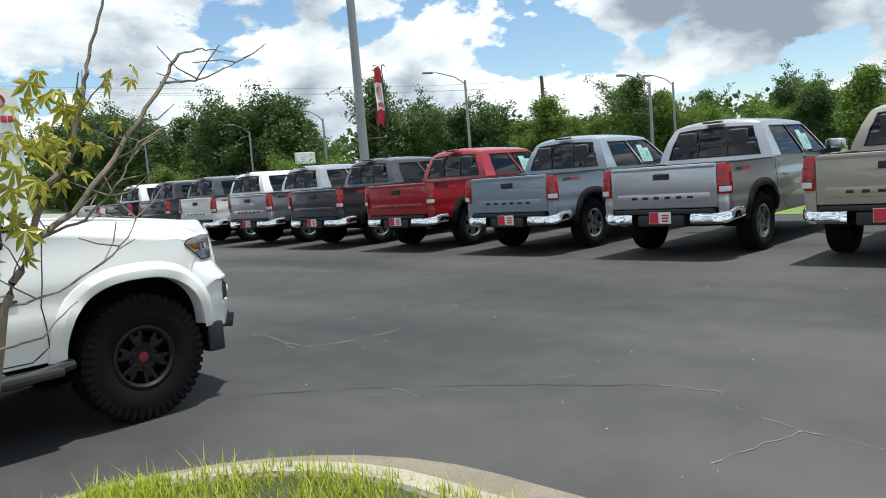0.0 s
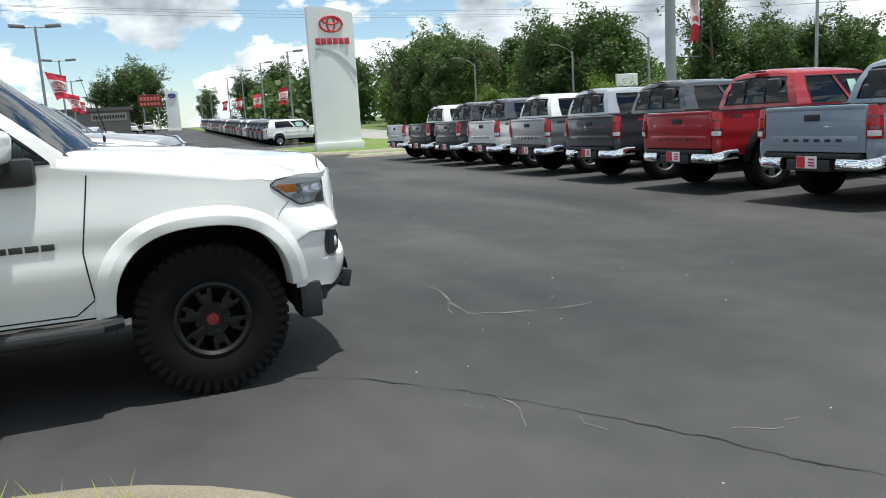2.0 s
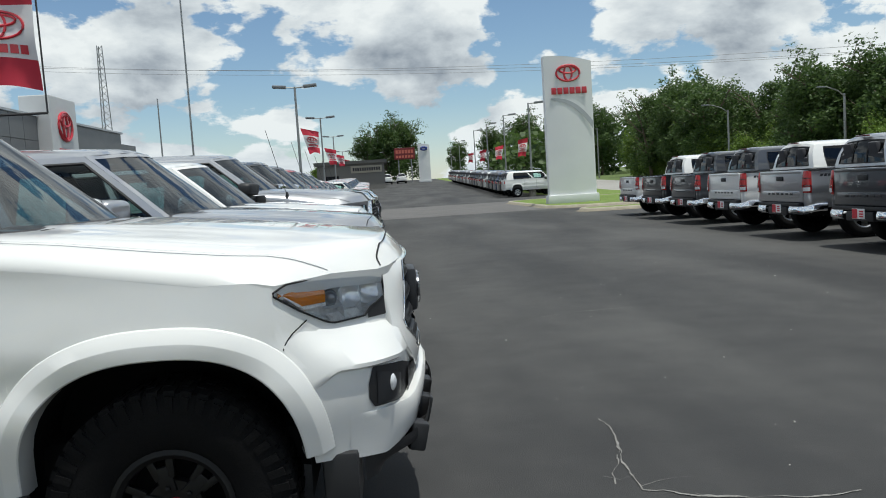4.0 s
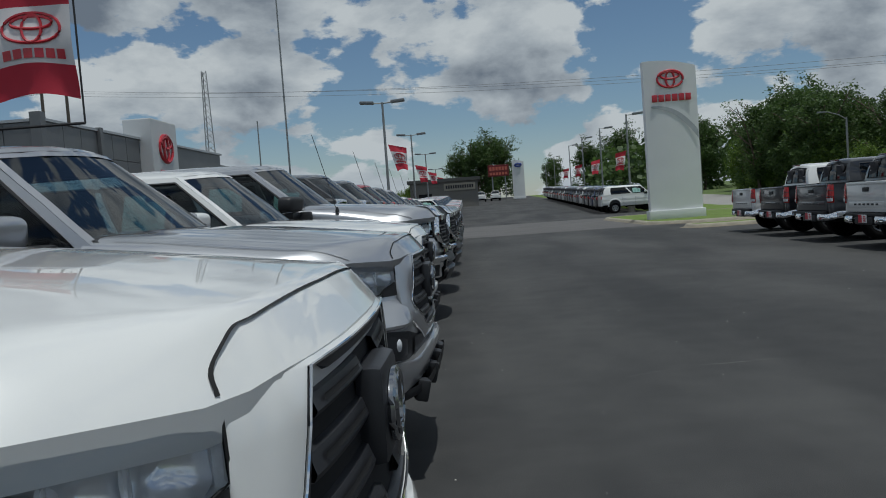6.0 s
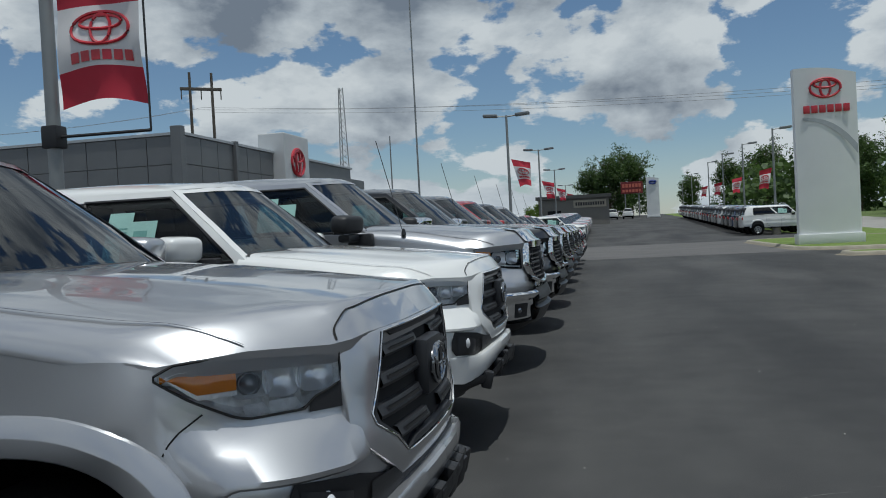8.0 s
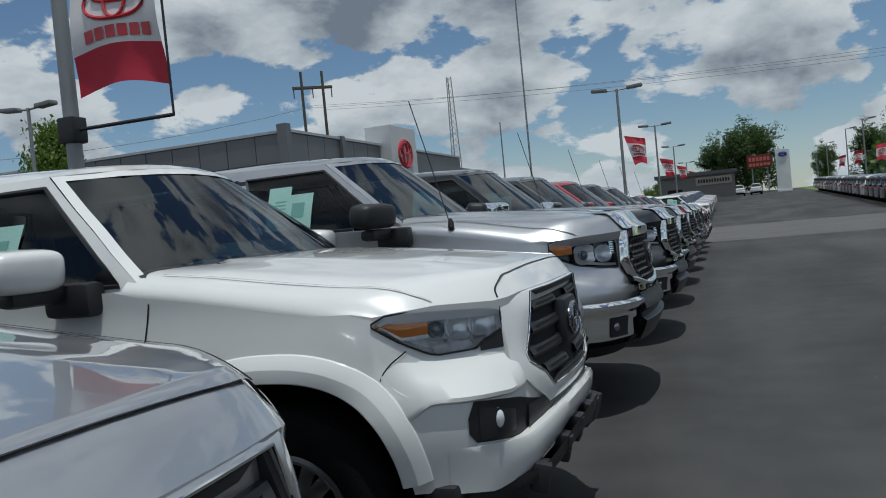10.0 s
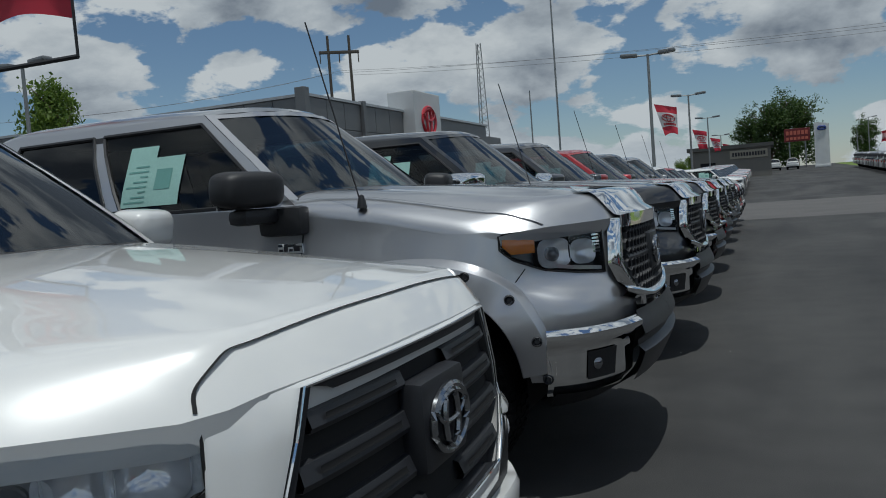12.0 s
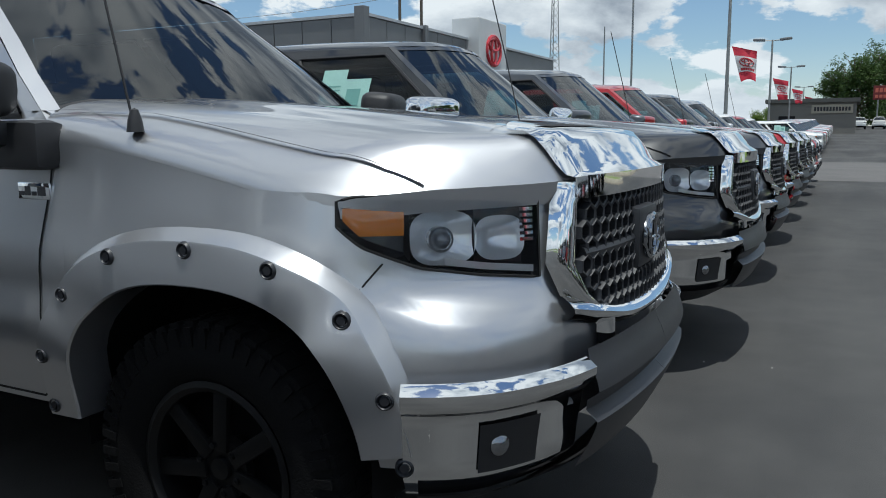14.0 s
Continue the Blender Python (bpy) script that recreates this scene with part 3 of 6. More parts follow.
def vehicle(name, label, category, mat, scale=(1, 1, 1), lift=0.0, style=STOCK, R=0.39, width=0.25, rim=0.225, front="mid", stretch=None, step=False, rear=True):
    """A parked pickup (or, with a stretched cab, an estate) as one thing with its parts."""
    root = thing(name, label, category)
    BUILD.update(front=front, up=.045 if front == "big" else 0.0)
    sx, sy, sz = scale

    def fit(x, y, z):
        return x * sx, y * sy, z * sz + lift

    def pull(x, y, z):
        if stretch and x < -2.3:
            x = -2.3 + (x + 2.3) * stretch
        return fit(x, y, z)

    def put(n, mesh, m, label="", far=False, parent=None, **kw):
        return part(n, mesh.mapped(pull if far else fit), m, parent or root, label, **kw)

    body = put("body", body_side(), mat)
    put("hood", body_top(), mat)
    put("cab", cab_shell(), mat, far=True)
    for x in (-2.5, -3.3):
        for y in (-.38, .38):
            put("seat", seat_mesh(x, y), SEAT, far=True)
    put("cabin", cabin(), CABIN, far=True)
    wheel_ring = Mesh()
    ring = [pose(-2.02, .38, 1.12, 0, 68, 0) @ Vector((.18 * math.cos(a), .18 * math.sin(a), 0)) for a in span(0, 2 * math.pi, 25)[:-1]]
    wheel_ring.tube(ring, .017, 6, closed=True)
    wheel_ring.bevbox((-.16, -.03, -.02), (.16, .03, .02), .008, pose(-2.02, .38, 1.12, 0, 68, 0))
    put("steering_wheel", wheel_ring, PLASTIC)
    # glass
    mid = fit(-2.6, 0, 1.3)
    for sgn in (-1, 1):
        for f0, f1, m, nm in ((.035, .46, SIDEGLASS, "front_window"), (.495, .865, PRIVACY, "rear_window")):
            w = side_window(f0, f1)
            w.v = [(x, sgn * y, z) for x, y, z in w.v]
            put(nm, w, m, far=True, outward=mid)
        if sgn < 0:
            def on_glass(f, h, o):
                p = cab_side(side_x(f, .35), h)
                return Vector((p.x, -(p.y + .001 + o), p.z))
            st = put("window_sticker", Mesh().grid(lambda f, h: on_glass(f, h, 0), span(.24, .42, 4), span(.14, .62, 4)).grid(lambda f, h: on_glass(f, h, 0), span(.33, .42, 3), span(.62, .74, 3)), PAPER, "pale green printed price sheet", far=True)
            bars = Mesh()
            for j in range(8):
                bars.grid(lambda f, h: on_glass(f, h, .002), (.345, .41 - .02 * (j % 3)), (.18 + .05 * j, .195 + .05 * j))
            bars.grid(lambda f, h: on_glass(f, h, .002), (.27, .32), (.3, .5))
            put("sticker_print", bars, PAPERINK, far=True, parent=st)
        seal = Mesh()
        frame_strip(seal, window_loop(.04, .455, sgn))
        frame_strip(seal, window_loop(.50, .86, sgn))
        pillar = [cab_side(side_x(f, h), h) for f, h in ((.455, .06), (.5, .06), (.5, .9), (.455, .9))]
        seal.v += [(p.x, sgn * (p.y + .003), p.z) for p in pillar]
        seal.f.append(tuple(range(len(seal.v) - 4, len(seal.v))))
        put("window_seal", seal, PLASTIC, far=True)
    put("windscreen", Mesh().grid(lambda q, h: cab_front(q, h) + Vector((-.004, 0, -.004)), span(-.96, .96, 13), [-.02, .14, .3, .5, .7, .84, .96]), GLASS, outward=mid)
    def cowl_pt(q, k):
        p = cab_front(q, .0)
        x = p.x + lerp(.02, -.10, k)
        return Vector((x, p.y, hood(min(x, -1.2), p.y) + lerp(-.018, .003, k)))
    cowl = Mesh().grid(cowl_pt, span(-.95, .95, 15), (0, .5, 1))
    put("cowl", cowl, PLASTIC, "black plastic cowl with wipers")
    wip = Mesh()
    for y0, y1 in ((-.62, -.05), (.02, .60)):
        wip.tube([cab_front(y, .11 + .03 * (y - y0)) + Vector((.016, 0, .012)) for y in span(y0, y1, 7)], .009, 5)
    put("wiper", wip, PLASTIC)
    put("back_window", Mesh().grid(lambda q, h: cab_rear(q, h) + Vector((.004, 0, 0)), span(-.83, .83, 9), [.13, .3, .5, .7, .91]), PRIVACY, far=True, outward=mid)
    bsl = Mesh().tube([cab_rear(q, h) for q, h in [(q, .14) for q in span(-.82, .82, 7)] + [(.82, .5)] + [(q, .9) for q in span(.82, -.82, 7)] + [(-.82, .5)]], .012, 5, closed=True)
    if not stretch:
        bsl.tube([cab_rear(.27, h) + Vector((-.004, 0, 0)) for h in (.14, .5, .9)], .011, 5)
        bsl.tube([cab_rear(-.27, h) + Vector((-.004, 0, 0)) for h in (.14, .5, .9)], .011, 5)
    put("back_window_seal", bsl, PLASTIC, far=True)
    for c in (AXLE_F, AXLE_R):
        for sgn in (-1, 1):
            wide, out = (.135, .045) if front == "big" else (.095, .032)
            fl = put("wheel_flare", flare_mesh(c, sgn, wide, out, .80 if front == "big" else .54), mat, crease=24)
            if front == "big":
                for a in (4, 20, 44, 68, 90, 112, 138, 162, 177):
                    put("rivet", rivet_mesh(c, sgn, a, wide, out), GRAPHITE, "dark flare rivet", parent=fl)
    # panel gaps
    gp = Mesh()
    d0, d1, d2, d3 = s_of_x(-1.53), s_of_x(-2.62), s_of_x(-3.62), s_of_x(-3.745)
    wall_line(gp, [(d0 + .04, 1.165), (d0 - .03, .8), (d0, .56), (s_of_x(-1.62), .49), (d1, .49)])
    wall_line(gp, [(d1, 1.17), (d1, .49), (s_of_x(-3.3), .49), (s_of_x(-3.52), .6), (d2, .85), (d2, 1.18)])
    if not stretch:
        wall_line(gp, [(d3, 1.21), (d3, .5)], .016)
    if front == "mid":
        wall_line(gp, [(s_of_x(-.535), .945), (s_of_x(-.58), .91), (s_of_x(-.625), .86)], .0045, .003)
        hood_line(gp, [(-1.5, .80), (-1.0, .80), (-.78, .79), (-.62, .772), (-.52, .752), (-.462, .735)], .005, .002)
        seam = [(-.288, .549), (-.300, .53), (-.290, .48), (-.274, .40), (-.264, .22), (-.260, 0)]
        hood_line(gp, [tuple(spline(seam, k)) for k in span(0, 5, 26)], .0065, .003)
    else:
        wall_line(gp, [(s_of_x(-.54), .94), (s_of_x(-.60), .86)], .0045, .003)
        hood_line(gp, [(-1.62, .86), (-1.45, .80), (-1.24, .775), (-.95, .785), (-.70, .79), (-.56, .775), (-.475, .752)], .009, .003)
    gp.mirror()
    put("panel_gap", gp, GAP)
    # lamps at the front, each its own part with housing, signal and lens
    for sgn in (1, -1):
        headlight(put, sgn, front, mid)
    if front == "mid":
        mid_front(put, mat)
    elif front == "big":
        big_front(put, mat)
    # mirrors
    for sgn in (-1, 1):
        base, mx = Mesh(), -1.64 if front == "big" else -1.88
        cap = pebble(.085, .165 if front == "big" else .14, .078, .5, pose(mx, sgn * 1.08, 1.325 + BUILD["up"] * .5, 0, 6, sgn * 14))
        base.bevbox((-.06, -.11, -.05), (.05, .12, .02), .03, pose(mx, sgn * 1.04, 1.245, 0, 0, sgn * 8))
        base.bevbox((-.11, -.06, -.09), (.11, .04, .04), .03, pose(mx + .06, sgn * .90, 1.225))
        put("mirror_cap", cap, mat)
        put("mirror_base", base, PLASTIC)
        put("mirror_glass", Mesh().bevbox((-.006, -.10, 0), (.0, .10, .13), .002, pose(mx - .082, sgn * 1.07, 1.265, 0, 8, sgn * 8)), CHROME)
    # door handles
    for x in (-2.48, -3.45):
        for sgn in (-1, 1):
            p = wall(s_of_x(x), .985)
            put("door_handle", Mesh().bevbox((x - .10, sgn * (p.y + .012) - .014, .965), (x + .09, sgn * (p.y + .012) + .014, .998), .012), mat)
    # bed and tail
    if not stretch:
        bed = Mesh()
        for sgn in (-1, 1):
            bed.box((-5.19, min(sgn * .74, sgn * .90), 1.205), (-3.75, max(sgn * .74, sgn * .90), 1.222))
            bed.box((-5.19, min(sgn * .74, sgn * .75), .72), (-3.75, max(sgn * .74, sgn * .75), 1.21))
        bed.box((-5.19, -.75, .70), (-3.75, .75, .73))
        bed.box((-3.79, -.75, .7), (-3.75, .75, 1.21))
        put("bed_liner", bed, PLASTIC, "black bed liner and rail caps")
        if rear:
            tail_end(put, mat)
    else:
        be = Mesh().bevbox((-5.25, -.80, .50), (-5.12, .80, 1.13), .04)
        put("tailgate", be, mat)
        for sgn in (-1, 1):
            put("tail_light", Mesh().bevbox((-5.26, min(sgn * .70, sgn * .87), .95), (-5.1, max(sgn * .70, sgn * .87), 1.12), .02), TAILRED)
    # underside and wheels
    put("underbody", Mesh().bevbox((-5.05, -.70, .42), (-.55, .70, .57), .03), FRAME)
    for x in (AXLE_F, AXLE_R):
        put("axle", Mesh().tube([(x, -.8, .40), (x, 0, .38), (x, .8, .40)], .055, 8), FRAME)
        for sgn in (-1, 1):
            def liner(a, k):
                p = arch_point(x, a, .012)
                return Vector((p[0], sgn * lerp(.56, .87, k), p[1]))
            lin = Mesh().grid(liner, span(-.1, math.pi + .1, 23), (0, .5, 1))
            lin.grid(lambda a, k: Vector((lerp(x, arch_point(x, a, .012)[0], k), sgn * .56, lerp(ARCH_Z, arch_point(x, a, .012)[1], k))), span(-.1, math.pi + .1, 23), (0, 1))
            put("wheel_liner", lin, FRAME)
    if step:
        for sgn in (-1, 1):
            bd = Mesh()
            for i in range(6):
                x = -2.07 + i * .068
                y = wall(s_of_x(x), .84).y
                bd.bevbox((x, sgn * (y + .003) - .004, .828), (x + .058, sgn * (y + .003) + .004, .858), .003)
                bd.box((x + .02, sgn * (y + .003) - .005, .838), (x + .04, sgn * (y + .003) + .005, .845))
            put("door_badge", bd, INK, "black badge strokes")
            st = Mesh()
            st.bevbox((-3.5, min(sgn * 1.02, sgn * .86), .40), (-1.5, max(sgn * 1.02, sgn * .86), .45), .02)
            st.tube([(-3.55, sgn * .98, .42), (-1.7, sgn * .98, .42), (-1.42, sgn * .9, .44)], .035, 8)
            put("side_step", st, PLASTIC, "black tubular side step")
    for x in (AXLE_F, AXLE_R):
        for sgn in (-1, 1):
            wheel(root, x * sx, sgn * (.915 * sy - width * .5), R, R, width, rim, style)
    return root


def headlight(put, sgn, front, mid):
    """Deep lamp housing with signal, reflector bowls, dividers and a clear cover lens."""
    s0, s1 = LAMP_S
    lo, hi = LAMP_EDGE[front]
    at = lambda a: lerp(s0, s1, a)

    def side(mesh):
        if sgn < 0:
            mesh.v = [(x, -y, z) for x, y, z in mesh.v]
        return mesh

    def deep(a, b):
        e = min(a / .05, (1 - a) / .05, b / .14, (1 - b) / .14, 1)
        return .003 - .045 * smooth01(e) * smooth01(a / .25 + .35)
    ee = [0, .015, .03, .05, .09, .16, .25, .34, .43, .52, .61, .70, .79, .87, .92, .95, .97, .985, 1]
    bb = [0, .05, .10, .14, .3, .5, .7, .86, .90, .95, 1]
    house = Mesh().grid(lambda a, b: wall(at(a), lerp(lo(a), hi(a), b), deep(a, b)), ee, bb)
    lamp = put("headlight", side(house), LAMPBLACK if front == "big" else HOUSING, "clear headlight with an amber turn signal")
    k = .42 if front == "mid" else .33
    if front == "mid":
        z0, z1 = (lambda a: max(lo(a * k) + .012, .990)), (lambda a: hi(a * k) - .034 + .012 * (1 - a))
    else:
        z0, z1 = (lambda a: max(lo(a * k) + .014, 1.0)), (lambda a: hi(a * k) - .012)
    put("turn_signal", side(wall_patch(Mesh(), at(.03), at(k), z0, z1, lambda a, b: -.002 + .006 * math.sin(math.pi * b), 12, 6)), AMBER, "amber turn signal", parent=lamp)
    bowls = ((.50, .115, .998, .036), (.66, .10, 1.0, .046), (.85, .12, 1.005, .050)) if front == "mid" else ((.52, .16, .99, .062), (.80, .13, .985, .052))
    for ca, ra, cz, rz in bowls:
        put("reflector", side(Mesh().grid(lambda t, r: wall(at(ca + ra * r * math.copysign(abs(math.cos(t)) ** .7, math.cos(t))), min(max(cz + rz * r * math.copysign(abs(math.sin(t)) ** .7, math.sin(t)), lo(ca) + .008), hi(ca) - .008), -.008 - .030 * (1 - r * r)),
            span(0, 2 * math.pi, 25)[:-1], (0, .2, .4, .6, .8, 1), loop=True)), REFLECT, "bright reflector bowl", parent=lamp)
    ca, cz = (.50, .996) if front == "mid" else (.52, .985)
    put("projector", side(Mesh().lathe([(0, -.016), (.014, -.013), (.022, -.004), (.026, .004), (.030, .004), (.031, .024)], 20, face_pose(at(ca), cz, -.014))), LENSBALL, "projector lens", parent=lamp)
    trim = Mesh()
    for a0 in ((.585, .755, .965) if front == "mid" else (.36, .665)):
        wall_patch(trim, at(a0 - .012), at(a0 + .012), lambda a: lo(a0) + .006, lambda a: hi(a0) - .008, lambda a, b: -.006 - .03 * abs(2 * a - 1), 5, 4)
    wall_patch(trim, at(.40), at(.94), lambda a: hi(.5) - .022, lambda a: hi(.5) - .004, lambda a, b: -.002 - .03 * b, 14, 3)
    wall_patch(trim, at(.02), at(k), lambda a: hi(a * k) - .030 + .012 * (1 - a), lambda a: hi(a * k) - .006, lambda a, b: .002 - .016 * b, 12, 3)
    if front == "mid":
        wall_patch(trim, at(.06), at(k), lambda a: z0(a) - .012, lambda a: z0(a) - .001, lambda a, b: .0, 10, 3)
        wall_patch(trim, at(.46), at(.76), lambda a: .921, lambda a: .945, lambda a, b: -.028 + .024 * (1 - b), 10, 4)
    put("bezel", side(trim), HOUSING if front == "mid" else GRAPHITE, "bright lamp dividers", parent=lamp)
    if front == "big":
        fins = Mesh()
        for i in range(7):
            wall_patch(fins, at(.90), at(.975), lambda a: .975 + i * .014, lambda a: .983 + i * .014, -.004, 4, 2)
        put("lamp_fin", side(fins), CHROME, parent=lamp)
        put("running_light", side(wall_patch(Mesh(), at(.52), at(.97), lambda a: lo(.5 + .47 * a) + .012, lambda a: lo(.5 + .47 * a) + .028, -.002, 12, 3)), REFLECT, parent=lamp)
    edge = [wall(at(a), lo(a) + .001, .004) for a in span(0, 1, 30)] + [wall(at(a), hi(a) - .001, .004) for a in span(1, 0, 30)]
    put("lamp_seal", side(Mesh().tube(edge, .0035, 5, closed=True)), GAP, parent=lamp)
    if front == "mid":
        put("lamp_filler", side(wall_patch(Mesh(), at(.79), at(1.0), lambda a: .905, lambda a: lo(.79 + .21 * a) - .002, .004, 8, 3)), PLASTIC, parent=lamp)
    put("lens", side(wall_patch(Mesh(), s0, s1, lo, hi, lambda a, b: .004 + .010 * (math.sin(math.pi * a) * math.sin(math.pi * b)) ** .5, 24, 8)), LENS, parent=lamp, outward=mid)


GRILLE_HW = table([.725, .84, .87, 1.08], [.37, .485, .485, .395])
MASK_IN = [(.37, .725), (.43, .784), (.485, .84), (.485, .87), (.46, .93), (.428, 1.004), (.395, 1.08)]
MASK_OUT = [(.395, .662), (.475, .728), (.535, .80), (.552, .86), (.552, .94), (.552, 1.01), (.548, 1.085)]


def mask_ring(k, off, grow=0.0):
    """Closed outline between the grille opening (k = 1) and the edge of its painted mask (k = 0)."""
    half = [(lerp(o[0], i[0], k) + grow, lerp(o[1], i[1], k)) for o, i in zip(MASK_OUT, MASK_IN)]
    (yt, zt), (yb, zb) = half[-1], half[0]
    zt, zb = zt + grow + .012 * (1 - k), zb - grow
    lift = lambda z: off if off < 0 else lerp(off, off * k, smooth01((z - .98) / .07))
    pts = [front_point(y, z, lift(z)) for y, z in half]
    pts += [front_point(y, zt, lift(zt)) for y in span(yt, -yt, 13)[1:-1]]
    pts += [front_point(-y, z, lift(z)) for y, z in reversed(half)]
    return pts + [front_point(y, zb, off) for y in span(-yb, yb, 11)[1:-1]]


def mid_front(put, mat):
    """Mid-size pickup: hexagonal dark grille in a painted mask, wedge over the fog pockets, lip over a black valance."""
    gr = put("grille", Mesh().grid(lambda k, z: front_point(k * GRILLE_HW(z), z, .002), span(-1, 1, 15), span(.725, 1.08, 9)), GAP, "dark hexagonal grille with thick bars")
    rings = [mask_ring(k, o) for k, o in ((0, -.012), (.02, .008), (.08, .015), (.5, .021), (.86, .026), (.95, .024), (1, .014), (1, -.006))]
    put("grille_mask", Mesh().grid(lambda i, k: rings[k][i], range(len(rings[0])), range(len(rings)), loop=True), mat)
    frames = [mask_ring(1, o, g) for g, o in ((.002, .012), (-.006, .022), (-.020, .020), (-.026, .002))]
    put("grille_surround", Mesh().grid(lambda i, k: frames[k][i], range(len(frames[0])), range(4), loop=True), GRAPHITE, parent=gr)
    put("grille_trim", Mesh().tube(mask_ring(1, .026, .001), .003, 5, closed=True), CHROME, "thin chrome grille trim", parent=gr)
    for z, th in ((.785, .020), (.862, .022), (.945, .022), (1.022, .018)):
        hw = GRILLE_HW(z) - .03
        for y0, y1 in ((-hw, -.10), (.10, hw)):
            bar = Mesh().grid(lambda y, k: front_point(y, z + th * (1, .8, -.5, -1, -1)[k], (.0, .014, .022, .016, .0)[k]), span(y0, y1, 13), range(5))
            put("grille_bar", bar, GRAPHITE, parent=gr)
            slot = Mesh().grid(lambda y, k: front_point(y, z + th * (.45, .2, -.1)[k], (.0235, .0225, .0245)[k]), span(lerp(y0, y1, .12), lerp(y0, y1, .88), 9), range(3))
            put("bar_groove", slot, GAP, parent=gr)
    emblem(put, gr, .925, .086, .062)
    put("intake", Mesh().grid(lambda y, z: front_point(y, z, .012), span(-.52, .52, 15), span(.575, .70, 4)), PLASTIC)
    for sgn in (1, -1):
        def side(m):
            m.v = [(x, sgn * y, z) for x, y, z in m.v]
            return m
        sa, sb = s_of_y(.745), s_of_y(.44)
        lo, hi = table([0, .04, 1], [.66, .628, .575]), table([0, .05, .6, 1], [.71, .765, .735, .69])
        pocket = put("fog_pocket", side(wall_patch(Mesh(), sa, sb, lo, hi, .004, 16, 6)), PLASTIC, "black fog light pocket")
        put("fog_bezel", side(wall_patch(Mesh(), s_of_y(.715), s_of_y(.58), lambda a: lo(.2) + .012, lambda a: lerp(.745, .70, a), lambda a, b: .006 + .012 * math.sin(math.pi * a), 8, 4)), GRAPHITE, parent=pocket)
        put("fog_light", side(Mesh().lathe([(0, -.010), (.018, -.009), (.028, -.003), (.032, .002), (.036, .010)], 18, face_pose(s_of_y(.655), .690, .016) @ Matrix.Diagonal((.6, 1, 1.0, 1)))), LENSWHITE, "clear fog light", parent=pocket)
        # painted wedge that overhangs the pocket
        s2, s3 = s_of_y(.885), s_of_y(.50)
        low, up = table([0, .22, .75, 1], [.70, .772, .757, .775]), table([0, .5, 1], [.93, .905, .885])
        rows = ((0, -.02), (.0, .010), (.05, .020), (.14, .023), (.55, .020), (.8, .012), (1, -.006))
        put("bumper_wedge", side(Mesh().grid(lambda a, k: wall(lerp(s2, s3, a), lerp(low(a), up(a), rows[k][0]), rows[k][1] * smooth01(a / .25) * (smooth01((1 - a) / .06) * 1.3 - .3) - .0015 * (1 - smooth01(a / .2))), span(0, 1, 30), range(len(rows)))), mat)
    # the lip sweeps forward and up round the front
    s_l = s_of_y(.80)
    z_low, z_top = table([0, .2, .5, .7, .92], [.555, .55, .49, .445, .49]), table([0, .3, .5, .58, .8], [.655, .645, .622, .606, .618])

    def lip(s, k):
        y = wall(s, .55).y
        a = smooth01((.80 - y) / .3)
        return wall(s, lerp(z_low(y), z_top(y), (0, 0, .1, .5, .86, .97, 1)[k]), lerp(.002, 1, a) * (-.03, .036, .046, .050, .046, .036, -.03)[k] + .002)
    put("bumper_lip", Mesh().grid(lip, span(s_l, LAST, 34), range(7)).mirror(), mat)
    s_v = s_of_y(.74)

    def skirt(s, k):
        y = wall(s, .5).y
        a = smooth01((.74 - y) / .25)
        return wall(s, lerp(.37, z_low(y) + .004, k), lerp(-.02, lerp(-.09, .080, smooth01(k * 1.5)), a))
    put("valance", Mesh().grid(skirt, span(s_v, LAST, 30), span(0, 1, 8)).mirror(), PLASTIC, "black lower valance")
    for y in (.50, .32, .12):
        c = wall(s_of_y(y), .5, .068)
        for sgn in (1, -1):
            put("skid_tooth", Mesh().bevbox((-.05, -.045, -.07), (.014, .045, .035), .014, pose(c.x, sgn * c.y, z_low(y) - .035, 0, 14, -sgn * 24 * y)), PLASTIC)
    for sgn in (1, -1):
        put("splash_guard", Mesh().bevbox((-.52, min(sgn * .60, sgn * .84), .30), (-.40, max(sgn * .60, sgn * .84), .50), .02), PLASTIC)


def emblem(put, parent, z, rx, rz):
    me = Mesh()
    c = front_point(0, z, .045)
    me.tube([(c.x + .012, y, zz) for y, zz in ring_points(0, z, rx, rz)], .008, 6, closed=True)
    me.tube([(c.x + .014, y, zz) for y, zz in ring_points(0, z, rx * .38, rz * .95)], .007, 6, closed=True)
    me.tube([(c.x + .014, y, zz) for y, zz in ring_points(0, z + rz * .35, rx * .75, rz * .45)], .006, 6, closed=True)
    bk = Mesh().bevbox((c.x - .05, -rx * 1.25, z - rz * 1.45), (c.x + .006, rx * 1.25, z + rz * 1.45), .02)
    put("emblem_base", bk, GRAPHITE, parent=parent)
    put("emblem", me, SMOKED, "dark oval emblem", parent=parent)


BIG_HW = table([.76, .84, .92, 1.06, 1.09], [.36, .45, .475, .46, .44])


